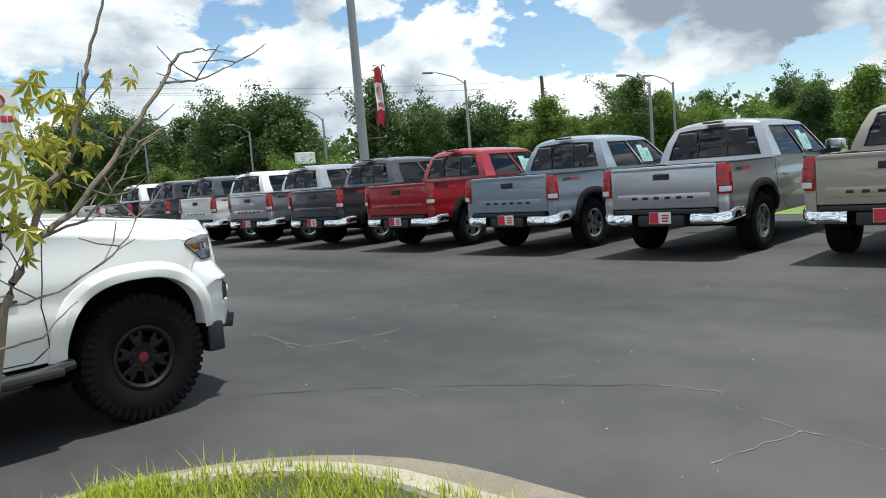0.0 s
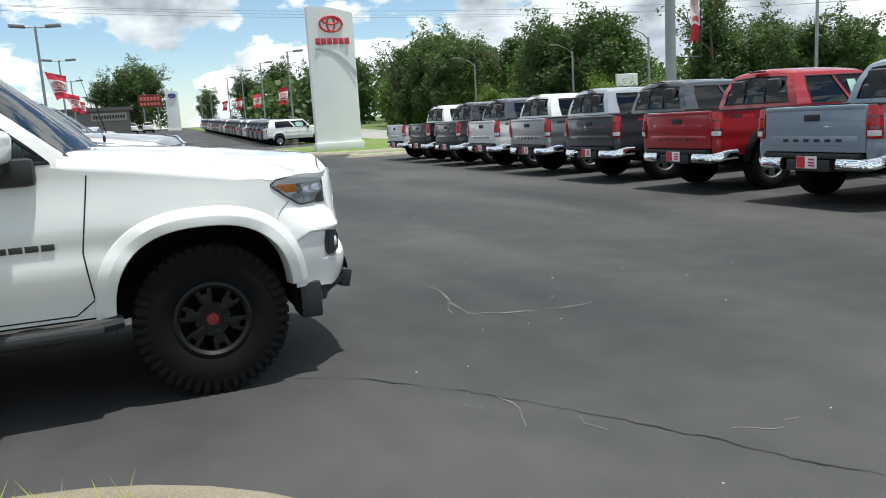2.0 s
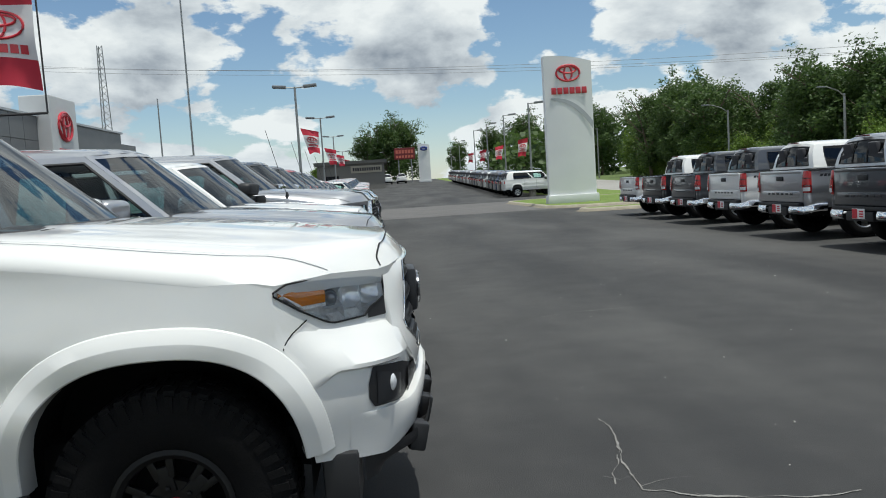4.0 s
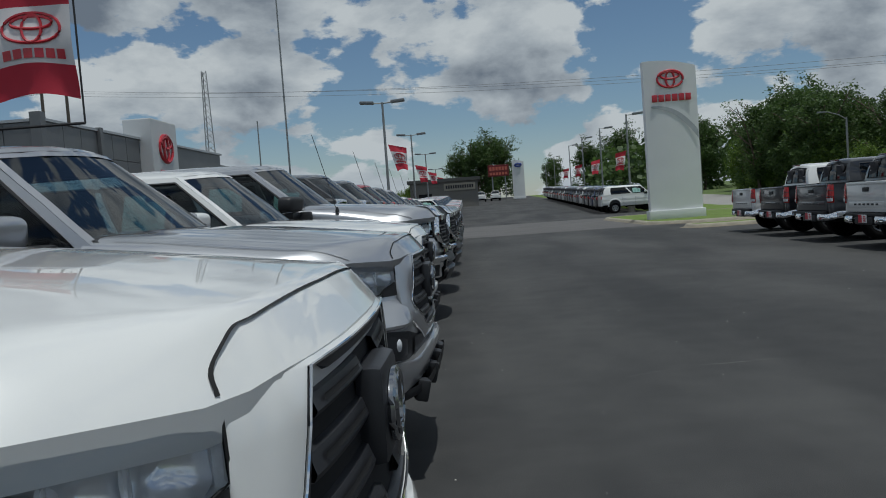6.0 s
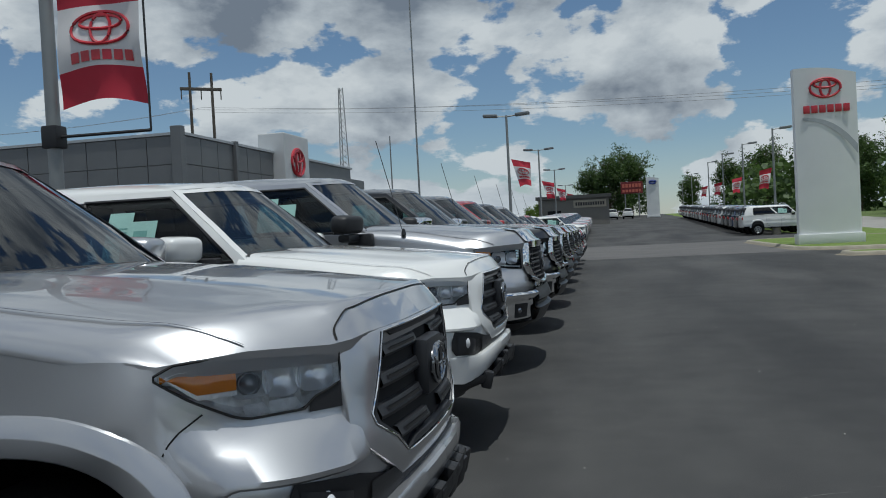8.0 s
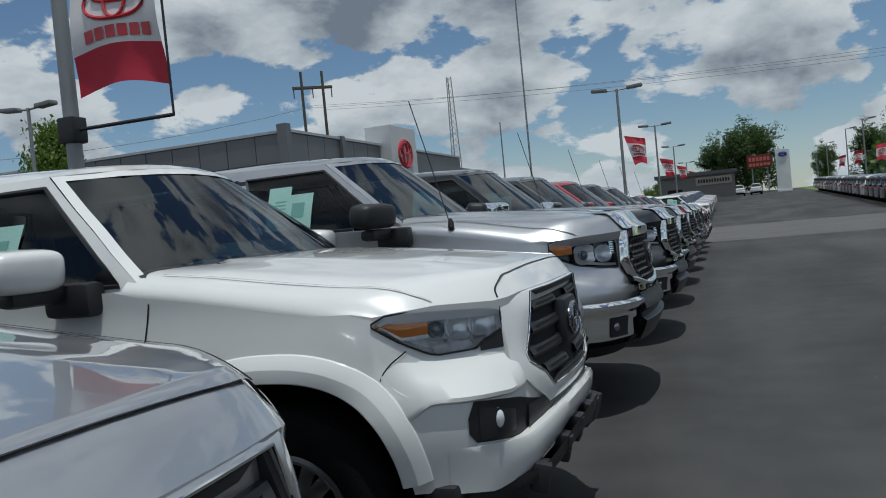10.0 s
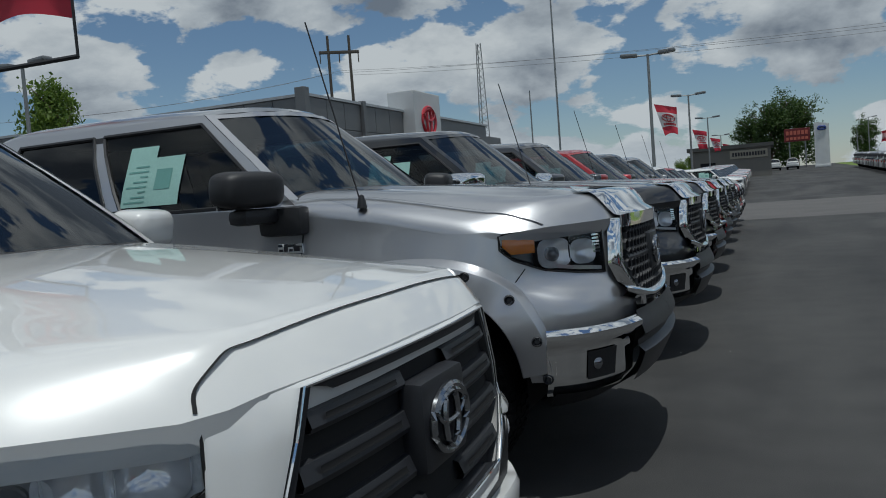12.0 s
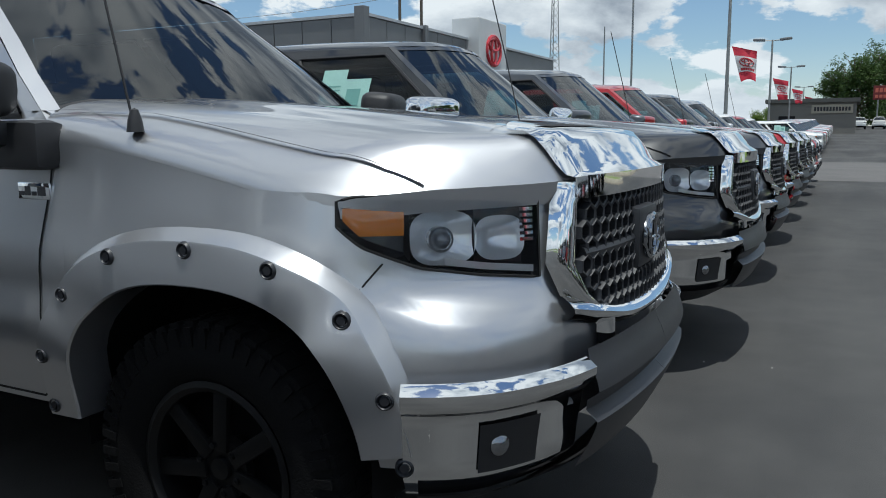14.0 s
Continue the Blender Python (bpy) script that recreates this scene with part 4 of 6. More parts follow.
def big_front(put, mat):
    """Full-size pickup: chrome surround, honeycomb grille, chrome bumper with fog lamp openings."""
    def fp(y, z, off=0.0):
        return front_point(y, z, off)
    g = Mesh().grid(lambda k, z: fp(k * BIG_HW(z), z, .012), span(-1, 1, 15), span(.76, 1.09, 7))
    gr = put("grille", g, GAP, "honeycomb grille in a broad chrome surround")
    cells = Mesh()
    for j in range(8):
        z = .785 + j * .0405
        for i in range(19):
            y = (i - 9 + (.5 if j % 2 else 0)) * .052
            if abs(y) < BIG_HW(z) - .02:
                n = Vector((1, 0.45 * y, 0)).normalized()
                m = Matrix.Translation(front_point(y, z, .026)) @ n.to_track_quat("-Y", "Z").to_matrix().to_4x4()
                cells.lathe([(.019, .014), (.021, -.008), (.027, -.010), (.030, -.002), (.030, .014)], 6, m @ pose(0, 0, 0, 0, 30, 0))
    cells.grid(lambda y, a: fp(y, .937 + .014 * math.cos(a), .026 + .012 * max(0, math.sin(a))), span(-.45, .45, 14), span(0, math.pi, 5))
    put("grille_mesh", cells, GRAPHITE, parent=gr)
    emblem(put, gr, .935, .085, .06)
    sr = Mesh()
    # uprights beside the grille and the lower bow
    for sgn in (1, -1):
        sr.grid(lambda z, a: fp(sgn * (BIG_HW(z) - .005 + .07 * a), z, .012 + .03 * math.sin(math.pi * lerp(.12, 1, a))), [.70, .76, .84, .92, 1.0, 1.06, 1.09, 1.11], span(0, 1, 6))
    sr.grid(lambda y, a: fp(y, lerp(.775, .715, a) + .06 * (abs(y) / .5) ** 3, .014 + .035 * math.sin(math.pi * lerp(.1, 1, a))), span(-.52, .52, 21), span(0, 1, 6))
    put("grille_surround", sr, CHROME, "polished chrome", parent=gr)
    # chrome leading edge of the hood with its vent slot
    def nose(y, a):
        x = lerp(front_x(y) + .035, -.50 + .12 * (y / .5) ** 2, a)
        return Vector((x, y, hood(min(x, front_x(y) - .001), y) + .012)) if a > .15 else Vector((front_x(y) + .03, y, lerp(1.07, hood(front_x(y) - .03, y) + .01, a / .15)))
    put("hood_trim", Mesh().grid(nose, span(-.49, .49, 21), [0, .08, .16, .3, .45, .6, .75, .9, 1]), CHROME, "chrome hood leading edge")
    put("hood_vent", Mesh().grid(lambda y, a: Vector((lerp(-.335, -.385, a), y, hood(lerp(-.335, -.385, a), y) + .0145)), span(-.31, .31, 17), (0, .33, .66, 1)), GAP, "dark slot in the chrome")
    # bumper
    s0 = s_of_x(-.56)

    def chrome(s, k):
        z = lerp(.42, .70, k)
        bulge = .045 + .030 * smooth01((k - .70) / .15) * (1 - smooth01((k - .94) / .06)) - .05 * smooth01((.2 - k) / .2)
        return wall(s, z, bulge)
    sE = s_of_y(.50)
    for sgn in (1, -1):
        ends = Mesh().grid(chrome, span(s0, sE, 16), [0, .05, .1, .2, .35, .5, .62, .70, .76, .82, .88, .93, .97, 1])
        ends.v = [(x, sgn * y, z) for x, y, z in ends.v]
        bp = put("front_bumper", ends, CHROME, "chrome bumper end with a fog lamp opening")
    for sgn in (1, -1):
        pk = wall_patch(Mesh(), s_of_y(.735), s_of_y(.62), lambda a: .485, lambda a: .60, .050, 8, 5)
        pk.v = [(x, sgn * y, z) for x, y, z in pk.v]
        put("fog_pocket", pk, PLASTIC, parent=bp)
        fog = Mesh().lathe([(0, -.008), (.016, -.006), (.024, 0), (.026, .010)], 18, face_pose(s_of_y(.70), .545, .052))
        fog.v = [(x, sgn * y, z) for x, y, z in fog.v]
        put("fog_light", fog, SMOKED, "round clear fog light", parent=bp)
    cen = Mesh().grid(lambda s, k: wall(s, lerp(.42, .72, k), .05 + .05 * math.sin(math.pi * min(1, k * 1.05)) - .035 * smooth01((k - .42) / .05) * (1 - smooth01((k - .58) / .05))), span(sE - .02, LAST, 14), span(0, 1, 13))
    put("bumper_pad", cen.mirror(), GRAPHITE, "dark grey bumper pad", parent=bp)
    put("valance", Mesh().grid(lambda s, k: wall(s, lerp(.36, .44, k), lerp(-.08, .05, k)), span(s0 + .2, LAST, 20), (0, .5, 1)).mirror(), PLASTIC)
    # aerial on the passenger wing
    b = Vector((-1.22, -.865, hood(-1.22, .865) - .004))
    an = Mesh().lathe([(.022, 0), (.018, .03), (.010, .055), (0, .06)], 10, Matrix.Translation(b) @ pose(0, 0, 0, 90, 0, 0))
    an.tube([b, b + Vector((-.10, 0, .42)), b + Vector((-.20, 0, .82))], .0035, 5)
    put("aerial", an, PLASTIC, "thin black whip aerial")
    for sgn in (-1, 1):
        y = wall(s_of_x(-1.56), 1.08).y
        bd = put("side_badge", Mesh().bevbox((-1.63, min(sgn * y, sgn * (y + .008)), 1.055), (-1.505, max(sgn * y, sgn * (y + .008)), 1.10), .003), CHROME, "small chrome engine badge")
        tx = Mesh()
        for i, (x, w) in enumerate(((-1.615, .02), (-1.59, .02), (-1.565, .018), (-1.535, .03))):
            tx.box((x - w / 2, sgn * (y + .0085) - .001, 1.065), (x + w / 2, sgn * (y + .0085) + .001, 1.09 if i % 2 else 1.076))
        put("badge_lettering", tx, INK, parent=bd)
    put("roof_aerial", Mesh().bevbox((-2.62, -.035, 1.80), (-2.45, .035, 1.85), .02), GRAPHITE)


def tail_end(put, mat):
    """Tailgate, tail lights, bumper, plate and decal of a pickup."""
    tg = Mesh().bevbox((-5.235, -.755, .665), (-5.17, .755, 1.215), .018)
    t = put("tailgate", tg, mat)
    em = Mesh().bevbox((-5.243, -.66, .745), (-5.22, .66, .86), .012)
    em.bevbox((-5.25, -.74, 1.165), (-5.20, .74, 1.222), .02)
    put("tailgate", em, mat)
    put("tailgate_handle", Mesh().bevbox((-5.252, -.115, 1.04), (-5.228, .115, 1.12), .012), PLASTIC, "black recessed handle", parent=t)
    for i in range(6):
        y = -.40 + i * .16
        stroke = Mesh().bevbox((-5.2455, y - .04, .79), (-5.242, y + .04, .825), .006)
        put("badge_letter", stroke, GRAPHITE, "raised badge stroke", parent=t)
    for sgn in (1, -1):
        def side(m):
            if sgn < 0:
                m.v = [(x, -y, z) for x, y, z in m.v]
            return m
        lamp = put("tail_light", side(wall_patch(Mesh(), .05, 2.35, lambda a: .83, lambda a: 1.205, lambda a, b: .012 + .02 * math.sin(math.pi * b) ** .5, 14, 8)), TAILRED, "red tail light with a clear reversing lamp")
        put("tail_lens_band", side(wall_patch(Mesh(), .3, 2.2, lambda a: 1.07, lambda a: 1.09, .036, 12, 3)), TAILDARK, parent=lamp)
        put("tail_lens_band", side(wall_patch(Mesh(), .3, 2.2, lambda a: .94, lambda a: .965, .036, 12, 3)), TAILDARK, parent=lamp)
        put("reversing_lamp", side(wall_patch(Mesh(), .3, 1.9, lambda a: .86, lambda a: .925, .033, 10, 3)), LENSWHITE, "clear reversing lamp", parent=lamp)
        bar = Mesh()
        prof = [(0, .46), (.04, .46), (.065, .485), (.065, .555), (.045, .595), (.0, .61)]
        path = [(-5.30, .42), (-5.31, .50), (-5.30, .62), (-5.27, .78), (-5.18, .90), (-5.05, .945), (-4.90, .95)]
        def rb(a, k):
            p = spline(path, a)
            d = spline(path, min(len(path) - 1, a + .05)) - spline(path, max(0, a - .05))
            n = Vector((-d.y, d.x)).normalized()
            o, z = prof[k]
            return p.x + n.x * (o - .05), p.y + n.y * (o - .05), z + .05 * smooth01((a - 3) / 2)
        bar.grid(rb, span(0, 6, 25), range(6))
        put("rear_bumper", side(bar), CHROME, "chrome rear bumper corner")
    cb = Mesh().bevbox((-5.31, -.33, .44), (-5.1, .33, .585), .02)
    cb.bevbox((-5.30, -.72, .595), (-5.1, .72, .655), .015)
    put("bumper_step", cb, PLASTIC, "black centre step")
    pl = put("licence_plate", Mesh().bevbox((-5.322, -.155, .475), (-5.312, .155, .625), .003), PLATEWHITE, "red and white dealer plate")
    band = Mesh().box((-5.3235, .02, .48), (-5.3215, .15, .62))
    put("plate_panel", band, PLATERED, parent=pl)
    ink = Mesh()
    for z, w in ((.585, .045), (.548, .05), (.512, .045)):
        ink.box((-5.3235, -.075 - w, z - .011), (-5.3215, -.075 + w, z + .011))
        ink.box((-5.3245, .085 - w * .8, z - .006), (-5.3236, .085 + w * .8, z + .006))
    put("plate_lettering", ink, PLATERED, parent=pl)
    for sgn in (1, -1):
        dec = Mesh()
        for i, w in enumerate((.055, .055, .055)):
            x = -5.0 + i * .07
            dec.grid(lambda a, b: Vector((lerp(x, x + w, a) + b * .02, sgn * (wall(s_of_x(x), 1.12).y + .003), lerp(1.10, 1.145, b))), (0, 1), (0, 1))
        put("side_decal", dec, INK)
        dec2 = Mesh()
        for i in range(3):
            x = -4.78 + i * .075
            dec2.grid(lambda a, b: Vector((lerp(x, x + .06, a) + b * .02, sgn * (wall(s_of_x(x), 1.12).y + .003), lerp(1.10, 1.145, b))), (0, 1), (0, 1))
        put("side_decal", dec2, PLATERED, "red decal strokes")
    put("brake_light", Mesh().bevbox((-3.70, -.14, 1.755), (-3.60, .14, 1.785), .008), TAILDARK)


# ---- ground ----
def rise(y):
    return 0.022 * max(0.0, min(y, 190) - 62)


def asphalt_mat():
    m = bpy.data.materials.new("asphalt")
    m.use_nodes = True
    add, link = nodes_of(m.node_tree)
    out, p = add("ShaderNodeOutputMaterial"), add("ShaderNodeBsdfPrincipled", Roughness=0.78)
    p.inputs["Specular IOR Level"].default_value = 0.35
    tc = add("ShaderNodeTexCoord")
    big = add("ShaderNodeTexNoise", Scale=0.22, Detail=4.0, Distortion=0.6)
    mp = add("ShaderNodeMapping")
    mp.inputs["Scale"].default_value = (0.9, 0.16, 1)
    mp.inputs["Rotation"].default_value = (0, 0, 0.25)
    streak = add("ShaderNodeTexNoise", Scale=0.7, Detail=5.0, Distortion=0.4)
    mid = add("ShaderNodeTexNoise", Scale=2.6, Detail=6.0)
    fine = add("ShaderNodeTexNoise", Scale=170.0, Detail=3.0)
    link(tc.outputs["Object"], mp.inputs[0])
    link(mp.outputs[0], streak.inputs["Vector"])
    for n in (big, mid, fine):
        link(tc.outputs["Object"], n.inputs["Vector"])
    s1 = add("ShaderNodeMath", operation="MULTIPLY_ADD")
    link(big.outputs[0], s1.inputs[0])
    s1.inputs[1].default_value = 0.8
    link(streak.outputs[0], s1.inputs[2])
    s2 = add("ShaderNodeMath", operation="MULTIPLY_ADD")
    link(mid.outputs[0], s2.inputs[0])
    s2.inputs[1].default_value = 0.35
    link(s1.outputs[0], s2.inputs[2])
    s3 = add("ShaderNodeMath", operation="MULTIPLY_ADD")
    link(fine.outputs[0], s3.inputs[0])
    s3.inputs[1].default_value = 0.35
    link(s2.outputs[0], s3.inputs[2])
    r = add("ShaderNodeValToRGB")
    r.color_ramp.interpolation = "EASE"
    ramp(r, [(0.0, (0.026, 0.026, 0.027)), (1.0, (0.076, 0.074, 0.072))])
    mr = add("ShaderNodeMapRange")
    for k, v in ((1, 0.9), (2, 1.6)):
        mr.inputs[k].default_value = v
    link(s3.outputs[0], mr.inputs[0])
    link(mr.outputs[0], r.inputs[0])
    link(r.outputs[0], p.inputs["Base Color"])
    b = add("ShaderNodeBump", Strength=0.35, Distance=0.006)
    link(fine.outputs[0], b.inputs["Height"])
    link(b.outputs[0], p.inputs["Normal"])
    link(p.outputs[0], out.inputs[0])
    return m


ASPHALT = asphalt_mat()
DRIVE = plain("worn pale asphalt", (0.105, 0.10, 0.097), 0.85, vary=0.25, scale=0.5, bump=0.2, fine=150)
CONCRETE = plain("kerb concrete", (0.33, 0.30, 0.235), 0.9, vary=0.3, scale=3.0, bump=0.4, fine=90)
GUTTER = plain("stained gutter", (0.20, 0.17, 0.125), 0.9, vary=0.4, scale=2.5, bump=0.4, fine=90)
SOIL = plain("grass soil", (0.05, 0.06, 0.018), 0.95, vary=0.4, scale=4.0, bump=0.5, fine=60)
LAWN = plain("mown lawn", (0.13, 0.19, 0.035), 0.95, vary=0.35, scale=0.8, bump=0.6, fine=40, dist=0.03)
VERGE = plain("rough verge", (0.09, 0.13, 0.035), 0.95, vary=0.35, scale=0.2, bump=0.5, fine=6, dist=0.1)
CRACKWHITE = plain("pale crack filler", (0.20, 0.195, 0.185), 0.9, vary=0.4, scale=30)
CRACKDARK = plain("open crack", (0.008, 0.008, 0.008), 0.95, vary=0.3)
GRIT = plain("pale grit", (0.5, 0.48, 0.45), 0.9)

gx = [-2000, -300, -120, -60, -30, -15, 0, 15, 30, 60, 120, 300, 2000]
gy = [-2000, -300, -100, -30, 0, 30, 62, 80, 100, 130, 160, 190, 300, 2000]
ground = link_mesh("ground", Mesh().grid(lambda a, b: (a, b, rise(b)), gx, gy), ASPHALT, outward=(0, 0, -1000))
tagged(ground, "dark sealed asphalt of the sales lot", "ground", kind="structure")


def sheet(name, x0, x1, y0, y1, mat, z=0.004, label="", kind="structure", n=14):
    ob = link_mesh(name, Mesh().grid(lambda a, b: (a, b, z + rise(b)), span(x0, x1, 3), sorted(set(span(y0, y1, n) + [v for v in (62, 190) if y0 < v < y1]))), mat, outward=(0, 0, -1000))
    return tagged(ob, label, name.replace("_", " "), kind=kind)


sheet("cross_drive", -40, 18, 31.5, 48, DRIVE, .004, "paler worn asphalt of the cross drive")
sheet("road", 19, 27, -200, 600, plain("bleached road", (0.30, 0.29, 0.27), 0.9, vary=0.15, scale=0.3, bump=0.2), .006, "bleached grey highway along the lot")
sheet("verge", 27, 600, -300, 900, VERGE, .005, "rough green verge under the trees")
sheet("lawn_strip", 12.8, 19, -30, 200, LAWN, .007, "mown grass strip beside the road")


def loop_path(x0, y0, x1, y1, r, n=10):
    """Rounded rectangle, counter-clockwise."""
    pts = []
    for cx, cy, a in ((x1 - r, y0 + r, -90), (x1 - r, y1 - r, 0), (x0 + r, y1 - r, 90), (x0 + r, y0 + r, 180)):
        pts += [(cx + r * math.cos(radians(a + 90 * i / n)), cy + r * math.sin(radians(a + 90 * i / n))) for i in range(n + 1)]
    return pts


def island(x0, y0, x1, y1, r, lawn, label, gutter=.32):
    """Kerbed planting island: gutter pan, rounded kerb and turf."""
    def ring(d):
        return loop_path(x0 + d, y0 + d, x1 - d, y1 - d, max(.05, r - d))
    prof = [(-.001, .001), (gutter * .5, .012), (gutter, .028), (gutter + .03, .085), (gutter + .06, .115), (gutter + .10, .125), (gutter + .20, .125), (gutter + .22, .09)]
    rings = [ring(d) for d, z in prof]

    def build(a, b):
        me = Mesh().grid(lambda i, k: (*rings[k][i], prof[k][1] + rise(rings[k][i][1])), range(len(rings[0])), range(a, b), loop=True)
        return me
    g = tagged(link_mesh("gutter", build(0, 3), GUTTER), "stained concrete gutter round the island", "gutter", kind="structure")
    k = tagged(link_mesh("kerb", build(2, 8), CONCRETE), label + " kerb", "kerb", kind="structure")
    turf = Mesh()
    inner = ring(gutter + .19)
    cx, cy = (x0 + x1) / 2, (y0 + y1) / 2
    turf.grid(lambda i, q: (lerp(inner[i][0], cx, q), lerp(inner[i][1], cy, q), .105 + .03 * q + rise(inner[i][1])), range(len(inner)), (0, .2, .6, 1), loop=True)
    tagged(link_mesh("turf", turf, lawn, outward=(cx, cy, -1000)), "turf of the island", "turf", kind="structure")


island(-7.5, -9.0, -.42, -.80, 1.6, SOIL, "weathered concrete")
island(7.0, 31.0, 19.0, 45.5, 2.2, LAWN, "pale concrete", .15)
island(7.3, 26.6, 13.5, 28.6, .8, LAWN, "yellowed concrete", .15)


def grass_blades():
    rng = random.Random(4)
    me = Mesh()
    for i in range(20000):
        x, y = rng.uniform(-3.3, -.82), rng.uniform(-3.3, -1.24)
        if i % 3 == 0:
            y = -1.25 - abs(rng.gauss(0, .16))
            x = rng.uniform(-3.3, -1.5)
        if math.hypot(max(0, x + 2.02), max(0, y + 2.40)) > 1.14:
            continue
        if noise.noise((x * 2.3, y * 2.3, 0)) < -.25 and rng.random() < .7:
            continue
        h = rng.uniform(.045, .12) * (1.6 if rng.random() < .06 else 1) * (1.0 + .5 * noise.noise((x * 1.7, y * 1.7, 3)))
        a, lean = rng.uniform(0, 6.28), rng.uniform(.1, .6) * h
        w = rng.uniform(.0022, .0042)
        dx, dy = math.cos(a), math.sin(a)
        o = len(me.v)
        for t, ww in ((0, 1), (.5, .8), (1, .05)):
            px, py, pz = x + dx * lean * t * t, y + dy * lean * t * t, .10 + h * t * (1 - .15 * t)
            me.v += [(px - dy * w * ww, py + dx * w * ww, pz), (px + dy * w * ww, py - dx * w * ww, pz)]
        me.f += [(o, o + 1, o + 3, o + 2), (o + 2, o + 3, o + 5, o + 4)]
    return me


def leaf_mat(name, lo, hi, trans=0.35):
    m = bpy.data.materials.new(name)
    m.use_nodes = True
    add, link = nodes_of(m.node_tree)
    out = add("ShaderNodeOutputMaterial")
    geo = add("ShaderNodeNewGeometry")
    r = add("ShaderNodeValToRGB")
    ramp(r, [(0, lo), (1, hi)])
    link(geo.outputs["Random Per Island"], r.inputs[0])
    d = add("ShaderNodeBsdfPrincipled", Roughness=0.55)
    t = add("ShaderNodeBsdfTranslucent")
    link(r.outputs[0], d.inputs["Base Color"])
    link(r.outputs[0], t.inputs["Color"])
    mx = add("ShaderNodeMixShader")
    mx.inputs[0].default_value = trans
    link(d.outputs[0], mx.inputs[1])
    link(t.outputs[0], mx.inputs[2])
    link(mx.outputs[0], out.inputs[0])
    return m


BLADE = leaf_mat("grass blades", (0.25, 0.33, 0.022), (0.60, 0.62, 0.09), .5)
tagged(link_mesh("grass", grass_blades(), BLADE, smooth=False), "long yellow-green grass at the kerb", "grass", kind="stuff")


def crack(pts, width, mat, seed, label):
    """Jagged strip of a pavement crack."""
    rng = random.Random(seed)
    me = Mesh()
    fine = []
    for (x0, y0), (x1, y1) in zip(pts, pts[1:]):
        k = max(2, int(math.hypot(x1 - x0, y1 - y0) / .035))
        fine += [(lerp(x0, x1, i / k), lerp(y0, y1, i / k)) for i in range(k)]
    fine.append(pts[-1])
    o = 0
    for i, (x, y) in enumerate(fine):
        x += .03 * noise.noise((x * 7, y * 7, seed)) + rng.uniform(-.007, .007)
        y += .03 * noise.noise((x * 7, y * 7, seed + 9)) + rng.uniform(-.007, .007)
        w = width * max(.12, .55 + .9 * noise.noise((x * 5, y * 5, seed + 3))) * rng.uniform(.6, 1.3)
        me.v += [(x - w * .7, y - w * .7, .004), (x + w * .7, y + w * .7, .004)]
        if i:
            me.f.append((2 * i - 2, 2 * i - 1, 2 * i + 1, 2 * i))
    return tagged(link_mesh("pavement_crack", me, mat, smooth=False), label, "crack", kind="structure")


crack([(.97, 1.80), (.90, 1.2), (.85, .78), (1.05, .66), (1.5, .53), (1.7, .55)], .012, CRACKWHITE, 1, "pale cracked line in the asphalt")
crack([(.92, 1.3), (.80, 1.0), (.76, .85)], .008, CRACKWHITE, 2, "pale cracked line in the asphalt")
crack([(-.5, .02), (-.21, -.17), (.2, -.65), (.55, -1.19), (.84, -1.69), (1.0, -2.05), (1.17, -2.34)], .005, CRACKDARK, 3, "dark open crack in the asphalt")
crack([(1.17, -2.34), (1.19, -2.69), (.95, -2.91), (.77, -3.31), (.73, -3.68), (.6, -4.1)], .008, CRACKWHITE, 4, "pale branching crack in the asphalt")
crack([(.77, -3.31), (.45, -3.2), (.19, -3.13), (.1, -3.2)], .007, CRACKWHITE, 5, "pale branching crack in the asphalt")
crack([(.3, -.8), (.32, -1.0), (.25, -1.2)], .005, CRACKWHITE, 6, "fine pale crack in the asphalt")
crack([(1.0, 5.0), (1.6, 5.3), (2.3, 5.35)], .008, CRACKWHITE, 7, "fine pale crack in the asphalt")

crack([(.86, .80), (.98, .86), (1.12, .84)], .004, CRACKWHITE, 11, "fine pale crack in the asphalt")
crack([(.88, .95), (.80, .90), (.74, .96)], .004, CRACKWHITE, 12, "fine pale crack in the asphalt")
crack([(1.05, .66), (1.1, .55), (1.2, .5)], .003, CRACKWHITE, 13, "fine pale crack in the asphalt")
crack([(.2, -.65), (.14, -.8), (.16, -.95)], .003, CRACKWHITE, 14, "fine pale crack in the asphalt")
crack([(.55, -1.19), (.48, -1.3), (.52, -1.42)], .003, CRACKWHITE, 15, "fine pale crack in the asphalt")
crack([(.84, -1.69), (.98, -1.66), (1.15, -1.75), (1.3, -1.7)], .004, CRACKWHITE, 16, "fine pale crack in the asphalt")
crack([(-.48, -.02), (-.5, -.1), (-.44, -.18)], .003, CRACKWHITE, 17, "fine pale crack in the asphalt")
grit = Mesh()
rg = random.Random(8)
for i in range(90):
    x, y, q = rg.uniform(-.6, 5.5), rg.uniform(-4.5, 12), rg.uniform(.0015, .0045)
    grit.box((x - q, y - q, 0), (x + q, y + q * 1.3, q), None)
tagged(link_mesh("grit", grit, GRIT), "scattered pale grit on the asphalt", "grit", kind="stuff")

